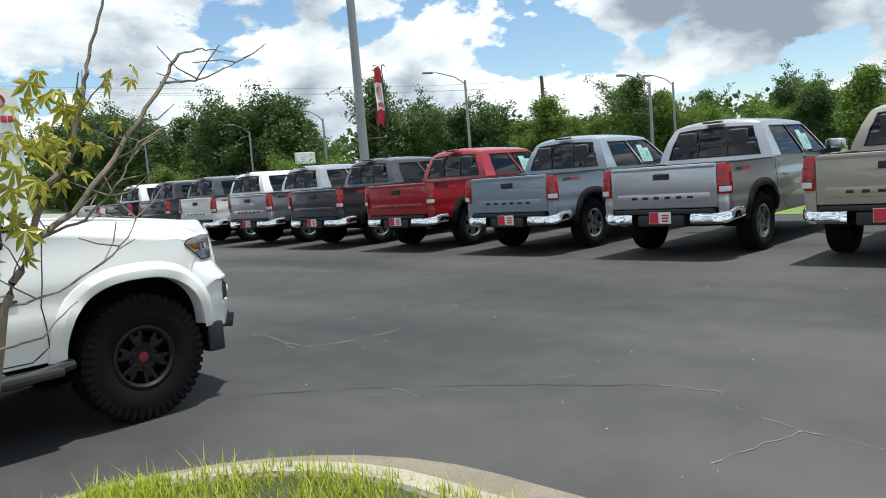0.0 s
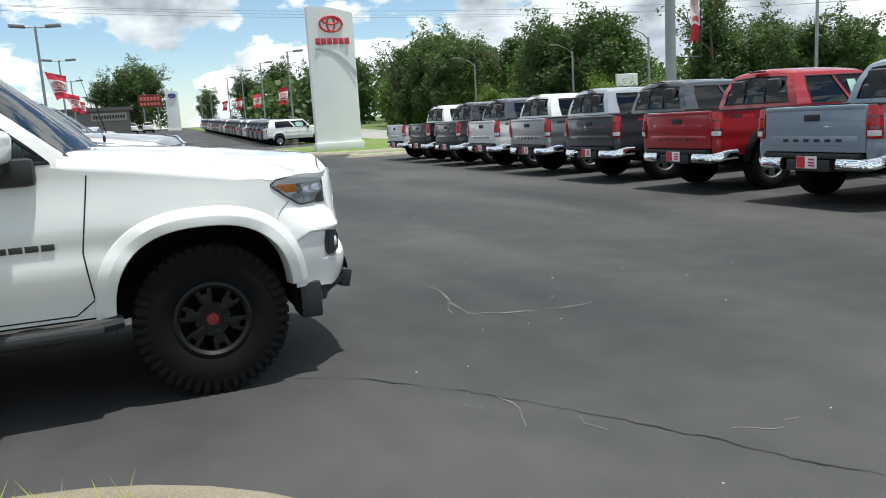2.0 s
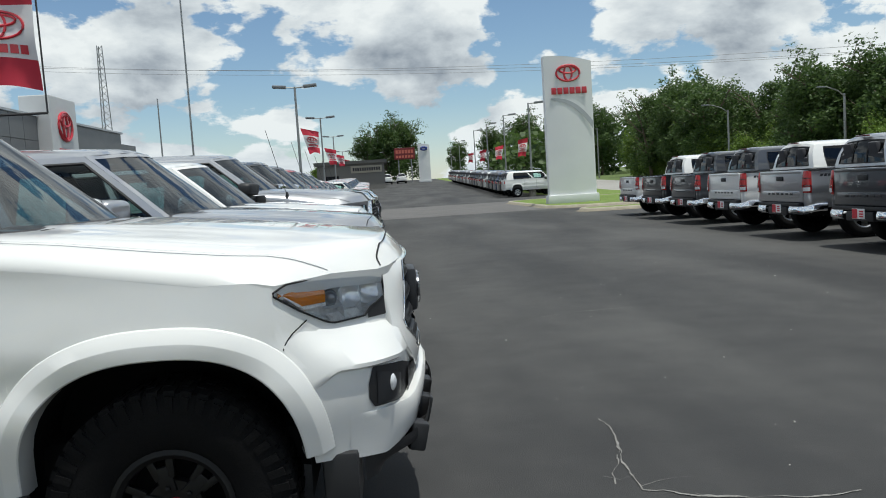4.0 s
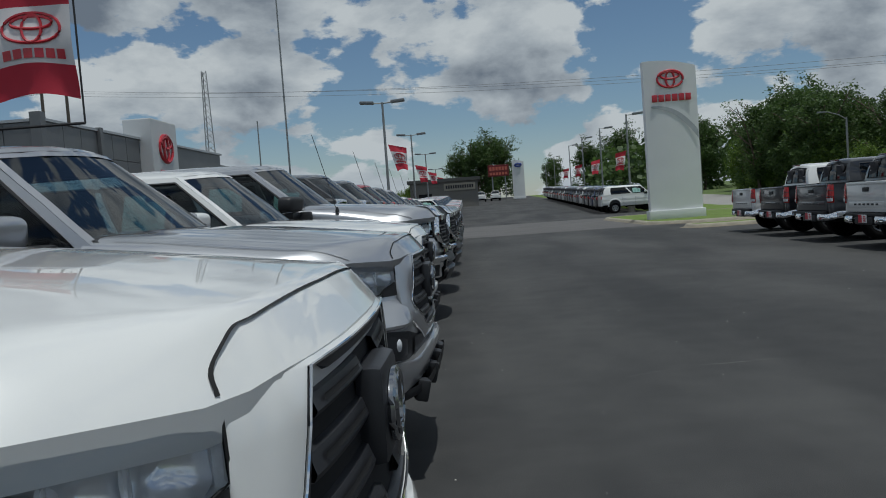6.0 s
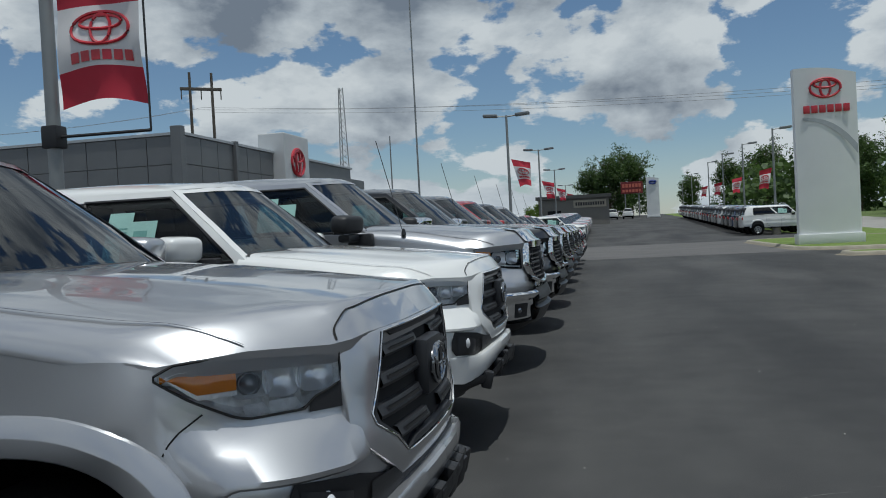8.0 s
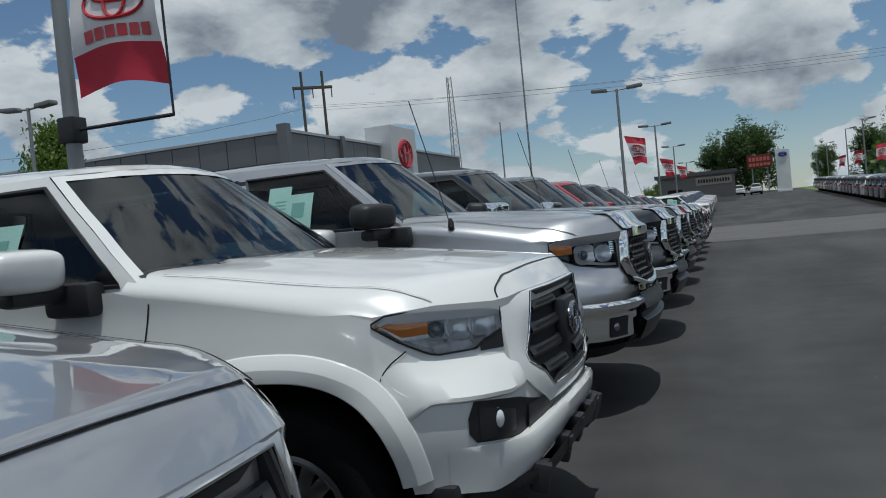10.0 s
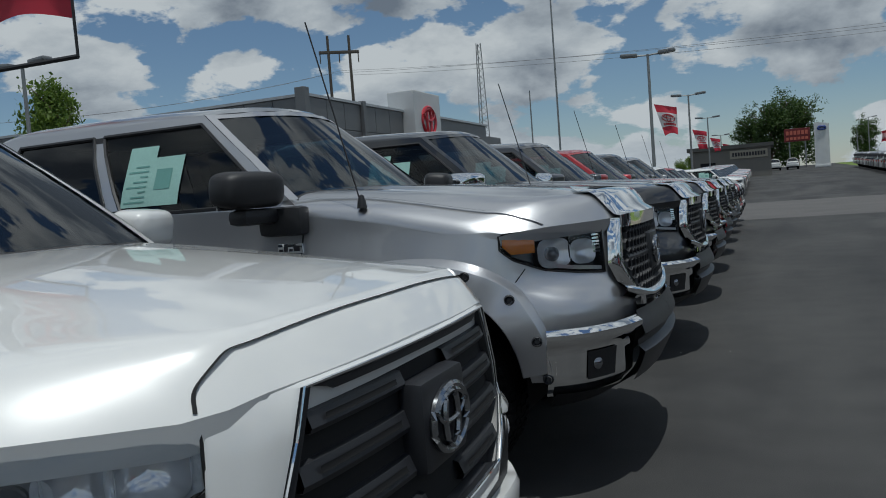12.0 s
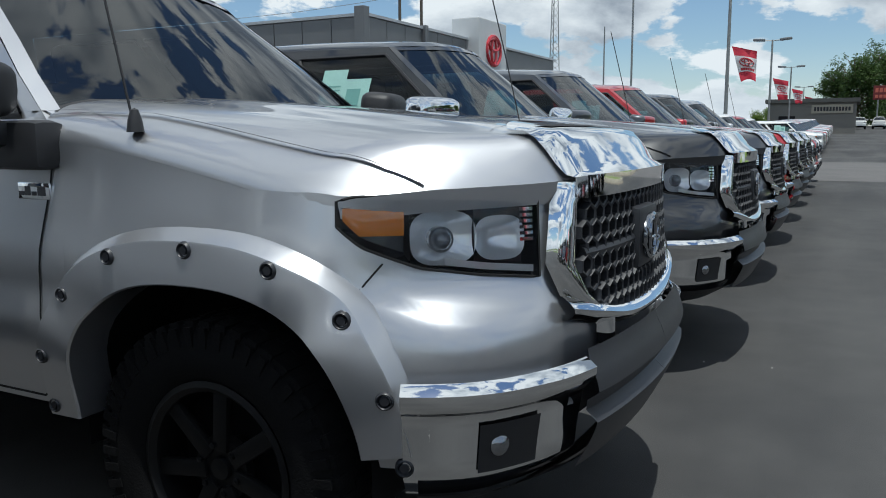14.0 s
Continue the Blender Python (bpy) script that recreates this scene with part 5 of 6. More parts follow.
# ---- the two rows ----
truck_a = vehicle("pickup_truck", "white lifted pickup with black off-road wheels and side steps", "pickup truck", WHITE, lift=.015, style=OFFROAD, R=.395, width=.27, rim=.195, front="mid", step=True)
truck_a.matrix_basis = pose(.085, .90, 0)
truck_b = vehicle("pickup_truck", "silver mid-size pickup with an amber-signal headlight", "pickup truck", SILVER)
truck_b.matrix_basis = pose(0, 3.69, 0)
truck_d = vehicle("pickup_truck", "silver full-size pickup with riveted wheel flares and chrome grille", "pickup truck", SILVER, scale=(1.11, 1.06, 1.085), style=BIGBLACK, R=.425, width=.30, rim=.25, front="big", rear=False)
truck_d.matrix_basis = pose(-.085, 9.20, 0)


def refit(ob, names, mat):
    """Another material on some parts of one copy."""
    for o in ob.children_recursive:
        if o.name.split(".")[0] in names:
            o.material_slots[0].link = "OBJECT"
            o.material_slots[0].material = mat
    return ob


def row_copy(src, x, y, mat, label, turn=0.0, group="row of parked trucks", z=0.0):
    ob = copy_thing(src, pose(x, y, z, 0, 0, turn))
    tagged(ob, label, group=group)
    return recolor(ob, mat)


for ob in (truck_a, truck_b, truck_d):
    tagged(ob, group="row of parked trucks")
refit(truck_d, {"mirror_cap"}, PLASTIC)
row_copy(truck_b, -.14, 6.42, WHITE, "white mid-size pickup with a dark hexagonal grille")
for i, (m, n) in enumerate(((TAN, "tan"), (SILVER, "silver"), (GREY, "cement grey"), (RED, "red"), (DARK, "dark grey"), (SILVER, "silver"), (WHITE, "white"), (DARK, "dark grey"), (BLACK, "black"), (WHITE, "white"))):
    y = .47 + 2.74 * (i - 1)
    ob = row_copy(truck_b, 6.35 + .058 * (y - .47) + 5.3, y, m, n + " mid-size pickup parked tail-on to the aisle", group="tail-on row of trucks")
    if n not in ("white", "black"):
        refit(ob, {"wheel_flare"}, FLAREBLACK)
for i, (m, n) in enumerate(((BLACK, "black"), (DARK, "dark grey"), (RED, "red"), (BLACK, "black"), (SILVER, "silver"), (WHITE, "white"), (RED, "red"), (WHITE, "white"))):
    ob = row_copy(truck_d if i < 5 else truck_b, -.05 - .035 * i, 11.97 + 2.77 * i, m, n + (" full-size pickup with a chrome grille" if i < 5 else " pickup near the end of the row"))
    if i == 0:
        refit(ob, {"mirror_cap"}, CHROME)

suv = vehicle("estate_car", "white large estate car parked tail-on beyond the island", "car", WHITE, scale=(.95, 1.03, 1.13), stretch=1.98, front="plain")
suv.matrix_basis = pose(14.3, 59.0, 0)
tagged(suv, group="far rows of cars")
for i in range(26):
    m, n = ((BLACK, "black"), (DARK, "dark grey"), (SILVER, "silver"), (BLACK, "black"), (DARK, "dark grey"), (NAVY, "navy"), (WHITE, "white"))[i * 5 % 7]
    y = 61.9 + 2.9 * i
    row_copy(suv, 14.3 + .03 * (y - 59), y, m, n + " estate car in the far row", group="far rows of cars", z=rise(y))
for i in range(16):
    m, n = ((WHITE, "white"), (SILVER, "silver"), (RED, "red"), (BLACK, "black"), (WHITE, "white"))[i * 3 % 5]
    y = 55 + 2.9 * i
    row_copy(suv, -.9 - .03 * i, y, m, n + " estate car beyond the cross drive", group="far rows of cars", z=rise(y))
for x, y, m, n in ((1.2, 150, WHITE, "white"), (4.0, 151, WHITE, "white"), (-2.5, 152, RED, "dark red"), (22.5, 92, SILVER, "silver")):
    row_copy(suv, x, y, m, n + " car far down the drive", -90 if y > 100 else 90, group="far rows of cars", z=rise(y))

# ---- sign pylon ----
SIGNWHITE = plain("sign white", (0.74, 0.75, 0.75), 0.4, vary=0.05, scale=1.0)
SIGNRED = plain("sign red", (0.50, 0.015, 0.03), 0.35, coat=0.5)
SIGNGREY = plain("sign grey", (0.42, 0.44, 0.46), 0.4)
STEEL = plain("galvanised pole", (0.28, 0.29, 0.29), 0.5, 0.5, vary=0.15, scale=2)
LAMPHEAD = plain("lamp head", (0.20, 0.21, 0.22), 0.5, 0.2)


def oval_logo(me, c, u, v, rx, rz, r):
    """Three rings as plain shapes, on the plane spanned by u and v."""
    def ring(cx, cz, a, b):
        return [c + u * x + v * z for x, z in ring_points(cx, cz, a, b, 32)]
    me.tube(ring(0, 0, rx, rz), r, 6, closed=True)
    me.tube(ring(0, -.03 * rz, rx * .33, rz * .93), r, 6, closed=True)
    me.tube(ring(0, rz * .42, rx * .72, rz * .42), r, 6, closed=True)
    return me


def word_bars(me, c, u, v, w, h, n, out):
    """A word as plain blocks."""
    for i in range(n):
        a = c + u * (w * ((i + .5) / n - .5))
        hw = w / n * .40
        q = Matrix((u, out, v)).transposed().to_4x4()
        q.translation = a
        me.bevbox((-hw, -.02, -h / 2), (hw, .02, h / 2), .008, q)
        me.box((-hw * .4, -.022, -h * .1), (hw * .4, .022, h * .1), q)
    return me


def pylon(x0, x1, y, z1, mat, logo, name, label, zb=0.0):
    root = thing(name, label, "sign")
    w = x1 - x0

    def face(a, k):
        top = z1 + .22 * math.sin(math.pi * (.25 + .6 * a)) - .25 * a - .1
        return x0 + w * a, y - .22 - .10 * math.sin(math.pi * a), lerp(zb + .35, top, k)
    me = Mesh().grid(face, span(0, 1, 15), span(0, 1, 6))
    me.grid(lambda a, k: (face(a, k)[0], y + .22, face(a, k)[2]), span(0, 1, 15), span(0, 1, 6))
    me.grid(lambda a, k: (face(a, 1)[0], lerp(face(a, 1)[1], y + .22, k), face(a, 1)[2]), span(0, 1, 15), (0, 1))
    for a in (0, 1):
        me.grid(lambda k, b: (face(a, b)[0], lerp(face(a, b)[1], y + .22, k), face(a, b)[2]), (0, 1), span(0, 1, 6))
    part("face", me, mat, root)
    part("plinth", Mesh().bevbox((x0 - .08, y - .40, zb), (x1 + .08, y + .35, zb + .40), .03), mat, root)
    return root


sign = pylon(7.83, 10.12, 35.1, 7.0, SIGNWHITE, True, "sign_pylon", "tall white dealer sign with a red oval emblem on a lawn", .1)
U, V, OUT = Vector((1, 0, 0)), Vector((0, 0, 1)), Vector((0, -1, 0))
part("sign_emblem", oval_logo(Mesh(), Vector((8.96, 34.76, 6.22)), U, V, .56, .37, .05), SIGNRED, sign, "red oval emblem")
part("sign_lettering", word_bars(Mesh(), Vector((8.98, 34.77, 5.40)), U, V, 1.75, .30, 6, OUT), SIGNRED, sign, "red letter blocks")
sw = Mesh().grid(lambda a, k: (lerp(8.1, 10.08, a), 34.775 - .02 * math.sin(math.pi * a) + .03 * abs(a - .5) * 2, 5.08 - 1.15 * a ** 2.4 - lerp(.0, .08 + .30 * a, k)), span(0, 1, 20), (0, 1))
part("sign_swoosh", sw, SIGNGREY, sign, "grey curved band")
far_sign = pylon(7.4, 9.6, 150, 9.3, SIGNWHITE, False, "sign_pylon", "white far sign with a blue oval", 2.0)
part("sign_emblem", Mesh().tube([(8.5 + x, 149.68, 8.4 + z) for x, z in ring_points(0, 0, .55, .25)], .2, 6, closed=True), plain("sign blue", (0.02, 0.05, 0.25), 0.4), far_sign)

# ---- lamp posts, banners ----
BANNER_RED = plain("banner red", (0.50, 0.02, 0.045), 0.6, vary=0.1, scale=3)
BANNER_WHITE = plain("banner white", (0.72, 0.70, 0.70), 0.6, vary=0.08, scale=3)


def lamp_post(x, y, h, heads, z=0.0):
    root = thing("parking_lamp", "tall grey lamp post with flat shoebox heads", "lamp post", "parking lamps")
    part("pole", Mesh().tube([(0, 0, .5), (0, 0, h * .5), (0, 0, h)], .09, 10, taper=.06), STEEL, root)
    part("footing", Mesh().lathe([(.28, 0), (.28, .55), (.24, .6), (0, .6)], 16, pose(0, 0, 0, 90, 0, 0)), CONCRETE, root)
    for s in heads:
        part("lamp_arm", Mesh().tube([(0, 0, h - .06), (s * .55, 0, h - .02)], .04, 6), STEEL, root)
        part("lamp_head", Mesh().bevbox((-.38, -.20, -.06), (.38, .20, .10), .05, pose(s * .85, 0, h, 0, -4 * s, 0)), LAMPHEAD, root)
    root.matrix_basis = pose(x, y, z)
    return root


def banner(x, y, z0, w, h, yaw=0.0, side=1, seed=0, label="red and white dealer banner flying from a lamp post", zb=0.0, arms=True, gap=0.0, fly=0.0):
    """Cloth hung beside a pole: red, white with emblem, red; rippled."""
    root = thing("banner", label, "banner", "dealer banners")

    def cloth(a, k):
        r = .05 * math.sin(a * 7 + k * 4 + seed) * a + .03 * math.sin(k * 9 + seed)
        sag = -.12 * math.sin(math.pi * a) * (1 - k) * (.4 + .6 * math.sin(seed) ** 2)
        a2 = lerp(a, .42 + .58 * a, fly * (1 - k))
        return side * (.14 + gap + a2 * w), r, z0 + k * h - sag - fly * .16 * h * a * k
    n = span(0, 1, 15)
    part("banner_field", Mesh().grid(cloth, n, span(.26, .74, 8)), BANNER_WHITE, root)
    part("banner_band", Mesh().grid(cloth, n, span(0, .26, 5)), BANNER_RED, root)
    part("banner_band", Mesh().grid(cloth, n, span(.74, 1, 5)), BANNER_RED, root)
    me = Mesh()
    pts = lambda rx, rz, cz: [Vector(cloth(.52 + rx * math.cos(t), cz + rz * math.sin(t))) - Vector((0, .012, 0)) for t in span(0, 2 * math.pi, 29)[:-1]]
    for rx, rz, cz in ((.34, .13, .555), (.11, .12, .55), (.24, .055, .60)):
        me.tube(pts(rx, rz, cz), .018 * w, 5, closed=True)
    part("banner_emblem", me, SIGNRED, root)
    bars = Mesh()
    for i in range(6):
        bars.grid(lambda a, k: Vector(cloth(.16 + (i + .08 + a * .8) * .125, lerp(.30, .38, k))) - Vector((0, .012, 0)), (0, .5, 1), (0, 1))
    part("banner_lettering", bars, SIGNRED, root)
    if arms:
        fr = Mesh().tube([(0, 0, z0 - .35), (side * (w + gap + .2), 0, z0 - .35)], .022, 6)
        fr.tube([(side * (w + gap + .2), 0, z0 - .35), (side * (w + gap + .19), 0, z0 + h + .1)], .014, 6)
        part("banner_frame", fr, PLASTIC, root)
    root.matrix_basis = pose(x, y, zb, 0, 0, yaw)
    return root


for x, y, h in ((-4.59, 42.8, 7.3), (-4.9, 66, 7.55), (-5.35, 92, 7.1), (-6.1, 130, 6.3)):
    lamp_post(x, y, h, (-1, 1), rise(y))
    banner(x, y, 3.5, 1.0, 1.5, 8, 1, y, zb=rise(y), arms=False, fly=1.0)
for x, y, h in ((11.58, 58.6, 7.2), (12.38, 76, 7.5), (12.97, 93, 7.6), (13.71, 112, 7.7), (15.34, 150, 7.5), (16.4, 180, 7.2), (20.0, 215, 7)):
    lamp_post(x, y, h, (1,), rise(y))
    if y < 120:
        banner(x, y, 3.1, .95, 1.45, 20, -1, y * 1.3, zb=rise(y), arms=False, fly=.8)
lamp_post(-23.2, 25.1, 7.1, (-1, 1))
# big banner behind the front row
pole = thing("banner_pole", "thick grey banner pole behind the truck row", "pole")
part("pole", Mesh().tube([(0, 0, 0), (0, 0, 4), (0, 0, 9)], .095, 12, taper=.08), STEEL, pole)
part("collar", Mesh().bevbox((-.115, -.115, 2.70), (.115, .115, 3.0), .03), PLASTIC, pole)
pole.matrix_basis = pose(-6.62, 10.3, 0)
banner(-6.62, 10.3, 3.20, 1.18, 1.75, 2, 1, 1.1, "large red and white dealer banner on a black frame")
# tall pole with a narrow banner behind the tail-on row
pole2 = thing("banner_pole", "tall grey pole behind the tail-on trucks", "pole")
part("pole", Mesh().tube([(0, 0, 0), (0, 0, 5), (0, 0, 10)], .15, 12, taper=.12), STEEL, pole2)
pole2.matrix_basis = pose(13.0, 14.1, 0)
banner(13.0, 14.1, 2.95, .24, 1.8, -12, 1, 2.0, "narrow red banner furled beside a tall pole", gap=.45)


def street_lamp(x, y, h, yaw):
    root = thing("street_lamp", "slender grey street lamp with a curved arm", "street lamp", "street lamps")
    part("pole", Mesh().tube([(0, 0, 0), (0, 0, h * .85), (0, 0, h * .93)], .09, 8, taper=.06), STEEL, root)
    part("arm", Mesh().tube([(0, 0, h * .90), (.6, 0, h * .96), (1.6, 0, h), (2.0, 0, h)], .035, 6), STEEL, root)
    part("lamp_head", Mesh().bevbox((1.8, -.1, h - .06), (2.4, .1, h + .05), .04), LAMPHEAD, root)
    root.matrix_basis = pose(x, y, 0, 0, 0, yaw)


for x, y, h, a in ((30, 25, 6.8, 150), (30, 47, 6.0, 200), (29, 62, 6.5, 190), (34, 16, 5.4, 170), (46, 21, 6.5, 160), (28.5, 100, 8, 180), (30, 38, 6, 200)):
    street_lamp(x, y, h, a)

# ---- trees ----
BARK = plain("bark", (0.13, 0.10, 0.075), 0.9, vary=0.4, scale=5, bump=0.5, fine=40, dist=0.02)
LEAF_DEEP = leaf_mat("deep green leaves", (0.040, 0.080, 0.022), (0.105, 0.17, 0.042), .4)
LEAF_LIGHT = leaf_mat("light green leaves", (0.08, 0.15, 0.025), (0.20, 0.29, 0.05), .45)


def limb(rng, me, p, d, length, r, depth, tips):
    """Tapered, bending limb with side limbs; collects twig ends."""
    pts, q = [p], Vector(p)
    dd = Vector(d).normalized()
    for i in range(4):
        dd = (dd + Vector((rng.uniform(-.18, .18), rng.uniform(-.18, .18), rng.uniform(-.03, .14)))).normalized()
        q = q + dd * length / 4
        pts.append(q.copy())
    me.tube(pts, r, 6 if depth < 2 else 4, taper=r * .45)
    tips.append(pts[-1])
    tips.append(pts[2])
    if depth < 2:
        for i in range(4 if depth == 0 else 3):
            b = pts[1 + i % 4]
            a = rng.uniform(0, 6.28)
            nd = (dd * .5 + Vector((math.cos(a), math.sin(a), rng.uniform(.1, .6)))).normalized()
            limb(rng, me, b, nd, length * rng.uniform(.45, .65), r * .5, depth + 1, tips)


def tree(seed, h, spread, mat, label, clumps=420, leaf=.34, low=.16, taper=1.0):
    """Broadleaf tree: trunk, limbs, and a ragged crown of leaf sprays."""
    rng = random.Random(seed)
    root = thing("tree", label, "tree")
    tr, tips = Mesh(), []
    limb(rng, tr, (0, 0, 0), (rng.uniform(-.05, .05), rng.uniform(-.05, .05), 1), h * .72, h * .02, 0, tips)
    for i in range(7):
        a, z = rng.uniform(0, 6.28), rng.uniform(low, .6) * h
        limb(rng, tr, (0, 0, z), (math.cos(a), math.sin(a), .7), spread * rng.uniform(.6, 1.0), h * .008, 1, tips)
    part("trunk", tr, BARK, root)
    cr = Mesh()
    lobes = []
    for i in range(16):
        z = low + (1 - low) * rng.random() ** .8
        rad = spread * (1 - taper * .75 * max(0, z - .45) / .55) * (.55 + .45 * min(1, (z - low) / .2))
        a = rng.uniform(0, 6.28)
        k = rng.uniform(.25, .8)
        lobes.append((Vector((math.cos(a) * rad * k, math.sin(a) * rad * k, z * h * .93)), spread * rng.uniform(.28, .48)))
    for i in range(clumps):
        if i % 4 == 0:
            c = rng.choice(tips) + Vector((rng.gauss(0, .4), rng.gauss(0, .4), rng.gauss(0, .3)))
        else:
            lc, lr = rng.choice(lobes)
            v = Vector((rng.gauss(0, 1), rng.gauss(0, 1), rng.gauss(0, 1))).normalized()
            c = lc + v * lr * rng.uniform(.65, 1.05)
        if c.z < low * h * .6:
            continue
        for j in range(9):
            q = c + Vector((rng.gauss(0, .30), rng.gauss(0, .30), rng.gauss(0, .22)))
            u = Vector((rng.gauss(0, 1), rng.gauss(0, 1), rng.gauss(0, .6))).normalized()
            w = u.cross(Vector((rng.gauss(0, 1), rng.gauss(0, 1), rng.gauss(0, 1)))).normalized()
            s = leaf * rng.uniform(.4, .95)
            o = len(cr.v)
            cr.v += [tuple(q - u * s), tuple(q + w * s * .5 - u * s * .1), tuple(q + u * s), tuple(q - w * s * .45)]
            cr.f.append((o, o + 1, o + 2, o + 3))
    part("crown", cr, mat, root, smooth=False)
    return root


kinds = [tree(1, 11, 3.8, LEAF_DEEP, "tall dark broadleaf tree beside the road", 1500, .25, .08),
         tree(2, 10, 3.4, LEAF_DEEP, "tall dark broadleaf tree beside the road", 1450, .25, .05),
         tree(3, 11.5, 3.0, LEAF_DEEP, "slender dark tree with a ragged crown", 1150, .24, .12, 1.2),
         tree(4, 7, 3.4, LEAF_LIGHT, "low light green tree with a full crown", 1100, .24, .02),
         tree(5, 10, 3.9, LEAF_LIGHT, "mid-green broadleaf tree beyond the road", 1250, .25, .06)]
for k in kinds:
    tagged(k, group="trees along the road")
spots = [(kinds[0], 31, 52, 1.0), (kinds[1], 33, 46, 1.0), (kinds[2], 30, 84, 1.05), (kinds[3], 31, 70, .8), (kinds[4], 62, 34, 1.0)]
for k, x, y, s in spots:
    k.matrix_basis = pose(x, y, rise(y)) @ Matrix.Scale(s * .78, 4)
rt = random.Random(21)
for i in range(52):                                   # dense wood beside the road
    y = 38 + 1.25 * i + rt.uniform(-1, 1)
    x = 33 + rt.uniform(-2, 9) + max(0, (46 - y)) * .9 - max(0, y - 80) * .05
    k = kinds[(0, 1, 0, 2, 1, 3)[i % 6]]
    ob = copy_thing(k, pose(x, y, rise(y), 0, 0, rt.uniform(0, 360)))
    s = rt.uniform(.70, .95) * (.80 if y < 58 else 1.0)
    ob.scale = (s, s, s * rt.uniform(.92, 1.1))
for i in range(84):                                   # lower mixed trees further round
    a = i / 83
    x = lerp(48, 78, a) + rt.uniform(-6, 14)
    y = lerp(46, -42, a) + rt.uniform(-4, 4)
    k = kinds[(4, 3, 2, 4, 0, 3)[i % 6]]
    ob = copy_thing(k, pose(x, y, 0, 0, 0, rt.uniform(0, 360)))
    s = rt.uniform(.55, .82) * lerp(.85, .62, a)
    ob.scale = (s, s, s * rt.uniform(.9, 1.15))
far = Mesh()
rf = random.Random(33)
for i in range(16000):                                # woods beyond
    b = radians(rf.uniform(-128, 24))
    d = rf.uniform(118, 150)
    x, y = math.sin(-b) * d + 4, math.cos(b) * d + 2
    if x < 20:
        continue
    h = 8.6 + 2.6 * noise.noise((x * .07, y * .07, 0)) + 2.0 * noise.noise((x * .3, y * .3, 4))
    c = Vector((x, y, h * rf.random() ** .55))
    for j in range(2):
        u = Vector((rf.gauss(0, 1), rf.gauss(0, 1), rf.gauss(0, .6))).normalized() * rf.uniform(.35, .8)
        w = u.cross(Vector((rf.gauss(0, 1), rf.gauss(0, 1), rf.gauss(0, 1)))).normalized() * .45
        q = c + Vector((rf.gauss(0, .5), rf.gauss(0, .5), rf.gauss(0, .4)))
        o = len(far.v)
        far.v += [tuple(q - u), tuple(q + w), tuple(q + u), tuple(q - w)]
        far.f.append((o, o + 1, o + 2, o + 3))
tagged(link_mesh("far_woods", far, LEAF_DEEP, smooth=False), "continuous green woods beyond the road", "woods", kind="stuff")
for i in range(14):                                   # shrubs along the verge
    ob = copy_thing(kinds[3], pose(28.5 + rt.uniform(0, 4), 36 + 4.2 * i, rise(36 + 4.2 * i), 0, 0, rt.uniform(0, 360)))
    ob.scale = (.5, .5, rt.uniform(.35, .55))
for x, y, s in ((1.0, 172, 1.25), (5.5, 175, 1.3), (-3.0, 176, 1.0), (26, 140, 1.05), (22, 150, .9), (30, 128, .9), (19, 190, .8), (34, 118, 1.0), (-13, 165, .6), (-9, 130, .45), (-11, 120, .4), (-6, 135, .35)):
    ob = copy_thing(kinds[0 if s > .7 else 3], pose(x, y, rise(y), 0, 0, rt.uniform(0, 360)))
    ob.scale = (s, s, s)
ob = copy_thing(kinds[4], pose(-24.3, 27.2, 0))
ob.scale = (.40, .40, .68)
tagged(ob, "small leafy street tree behind the lot")

# ---- sapling on the island ----
TWIG = plain("grey twig bark", (0.20, 0.165, 0.125), 0.85, vary=0.35, scale=20, bump=0.4, fine=200, dist=0.003)
LEAF_YOUNG = leaf_mat("yellow-green young leaves", (0.20, 0.27, 0.03), (0.50, 0.42, 0.06), .4)
sap = thing("sapling", "young half-bare maple with yellow-green leaves", "sapling")
rs = random.Random(5)
tips = []


def branch(pts, r0, r1):
    fine = []
    for a, b in zip(pts, pts[1:]):
        a, b = Vector(a), Vector(b)
        for i in range(5):
            q = a.lerp(b, i / 5)
            fine.append(q + Vector((rs.uniform(-.004, .004), rs.uniform(-.004, .004), rs.uniform(-.003, .003))))
    fine.append(Vector(pts[-1]))
    part("branch", Mesh().tube(fine, r0 * .72, 7, taper=r1 * .7), TWIG, sap)
    return fine


def twigs(line, n, length):
    me = Mesh()
    for i in range(n):
        p = rs.choice(line[2:])
        a, el = rs.uniform(0, 6.28), rs.uniform(.0, .9)
        d = Vector((math.cos(a), math.sin(a) * .6, el)).normalized()
        q1 = p + d * length * rs.uniform(.3, .5)
        q2 = q1 + (d + Vector((rs.uniform(-.4, .4), rs.uniform(-.4, .4), rs.uniform(-.2, .5)))).normalized() * length * rs.uniform(.3, .6)
        me.tube([p, q1, q2], .0022, 4, taper=.0012)
    part("twig", me, TWIG, sap)


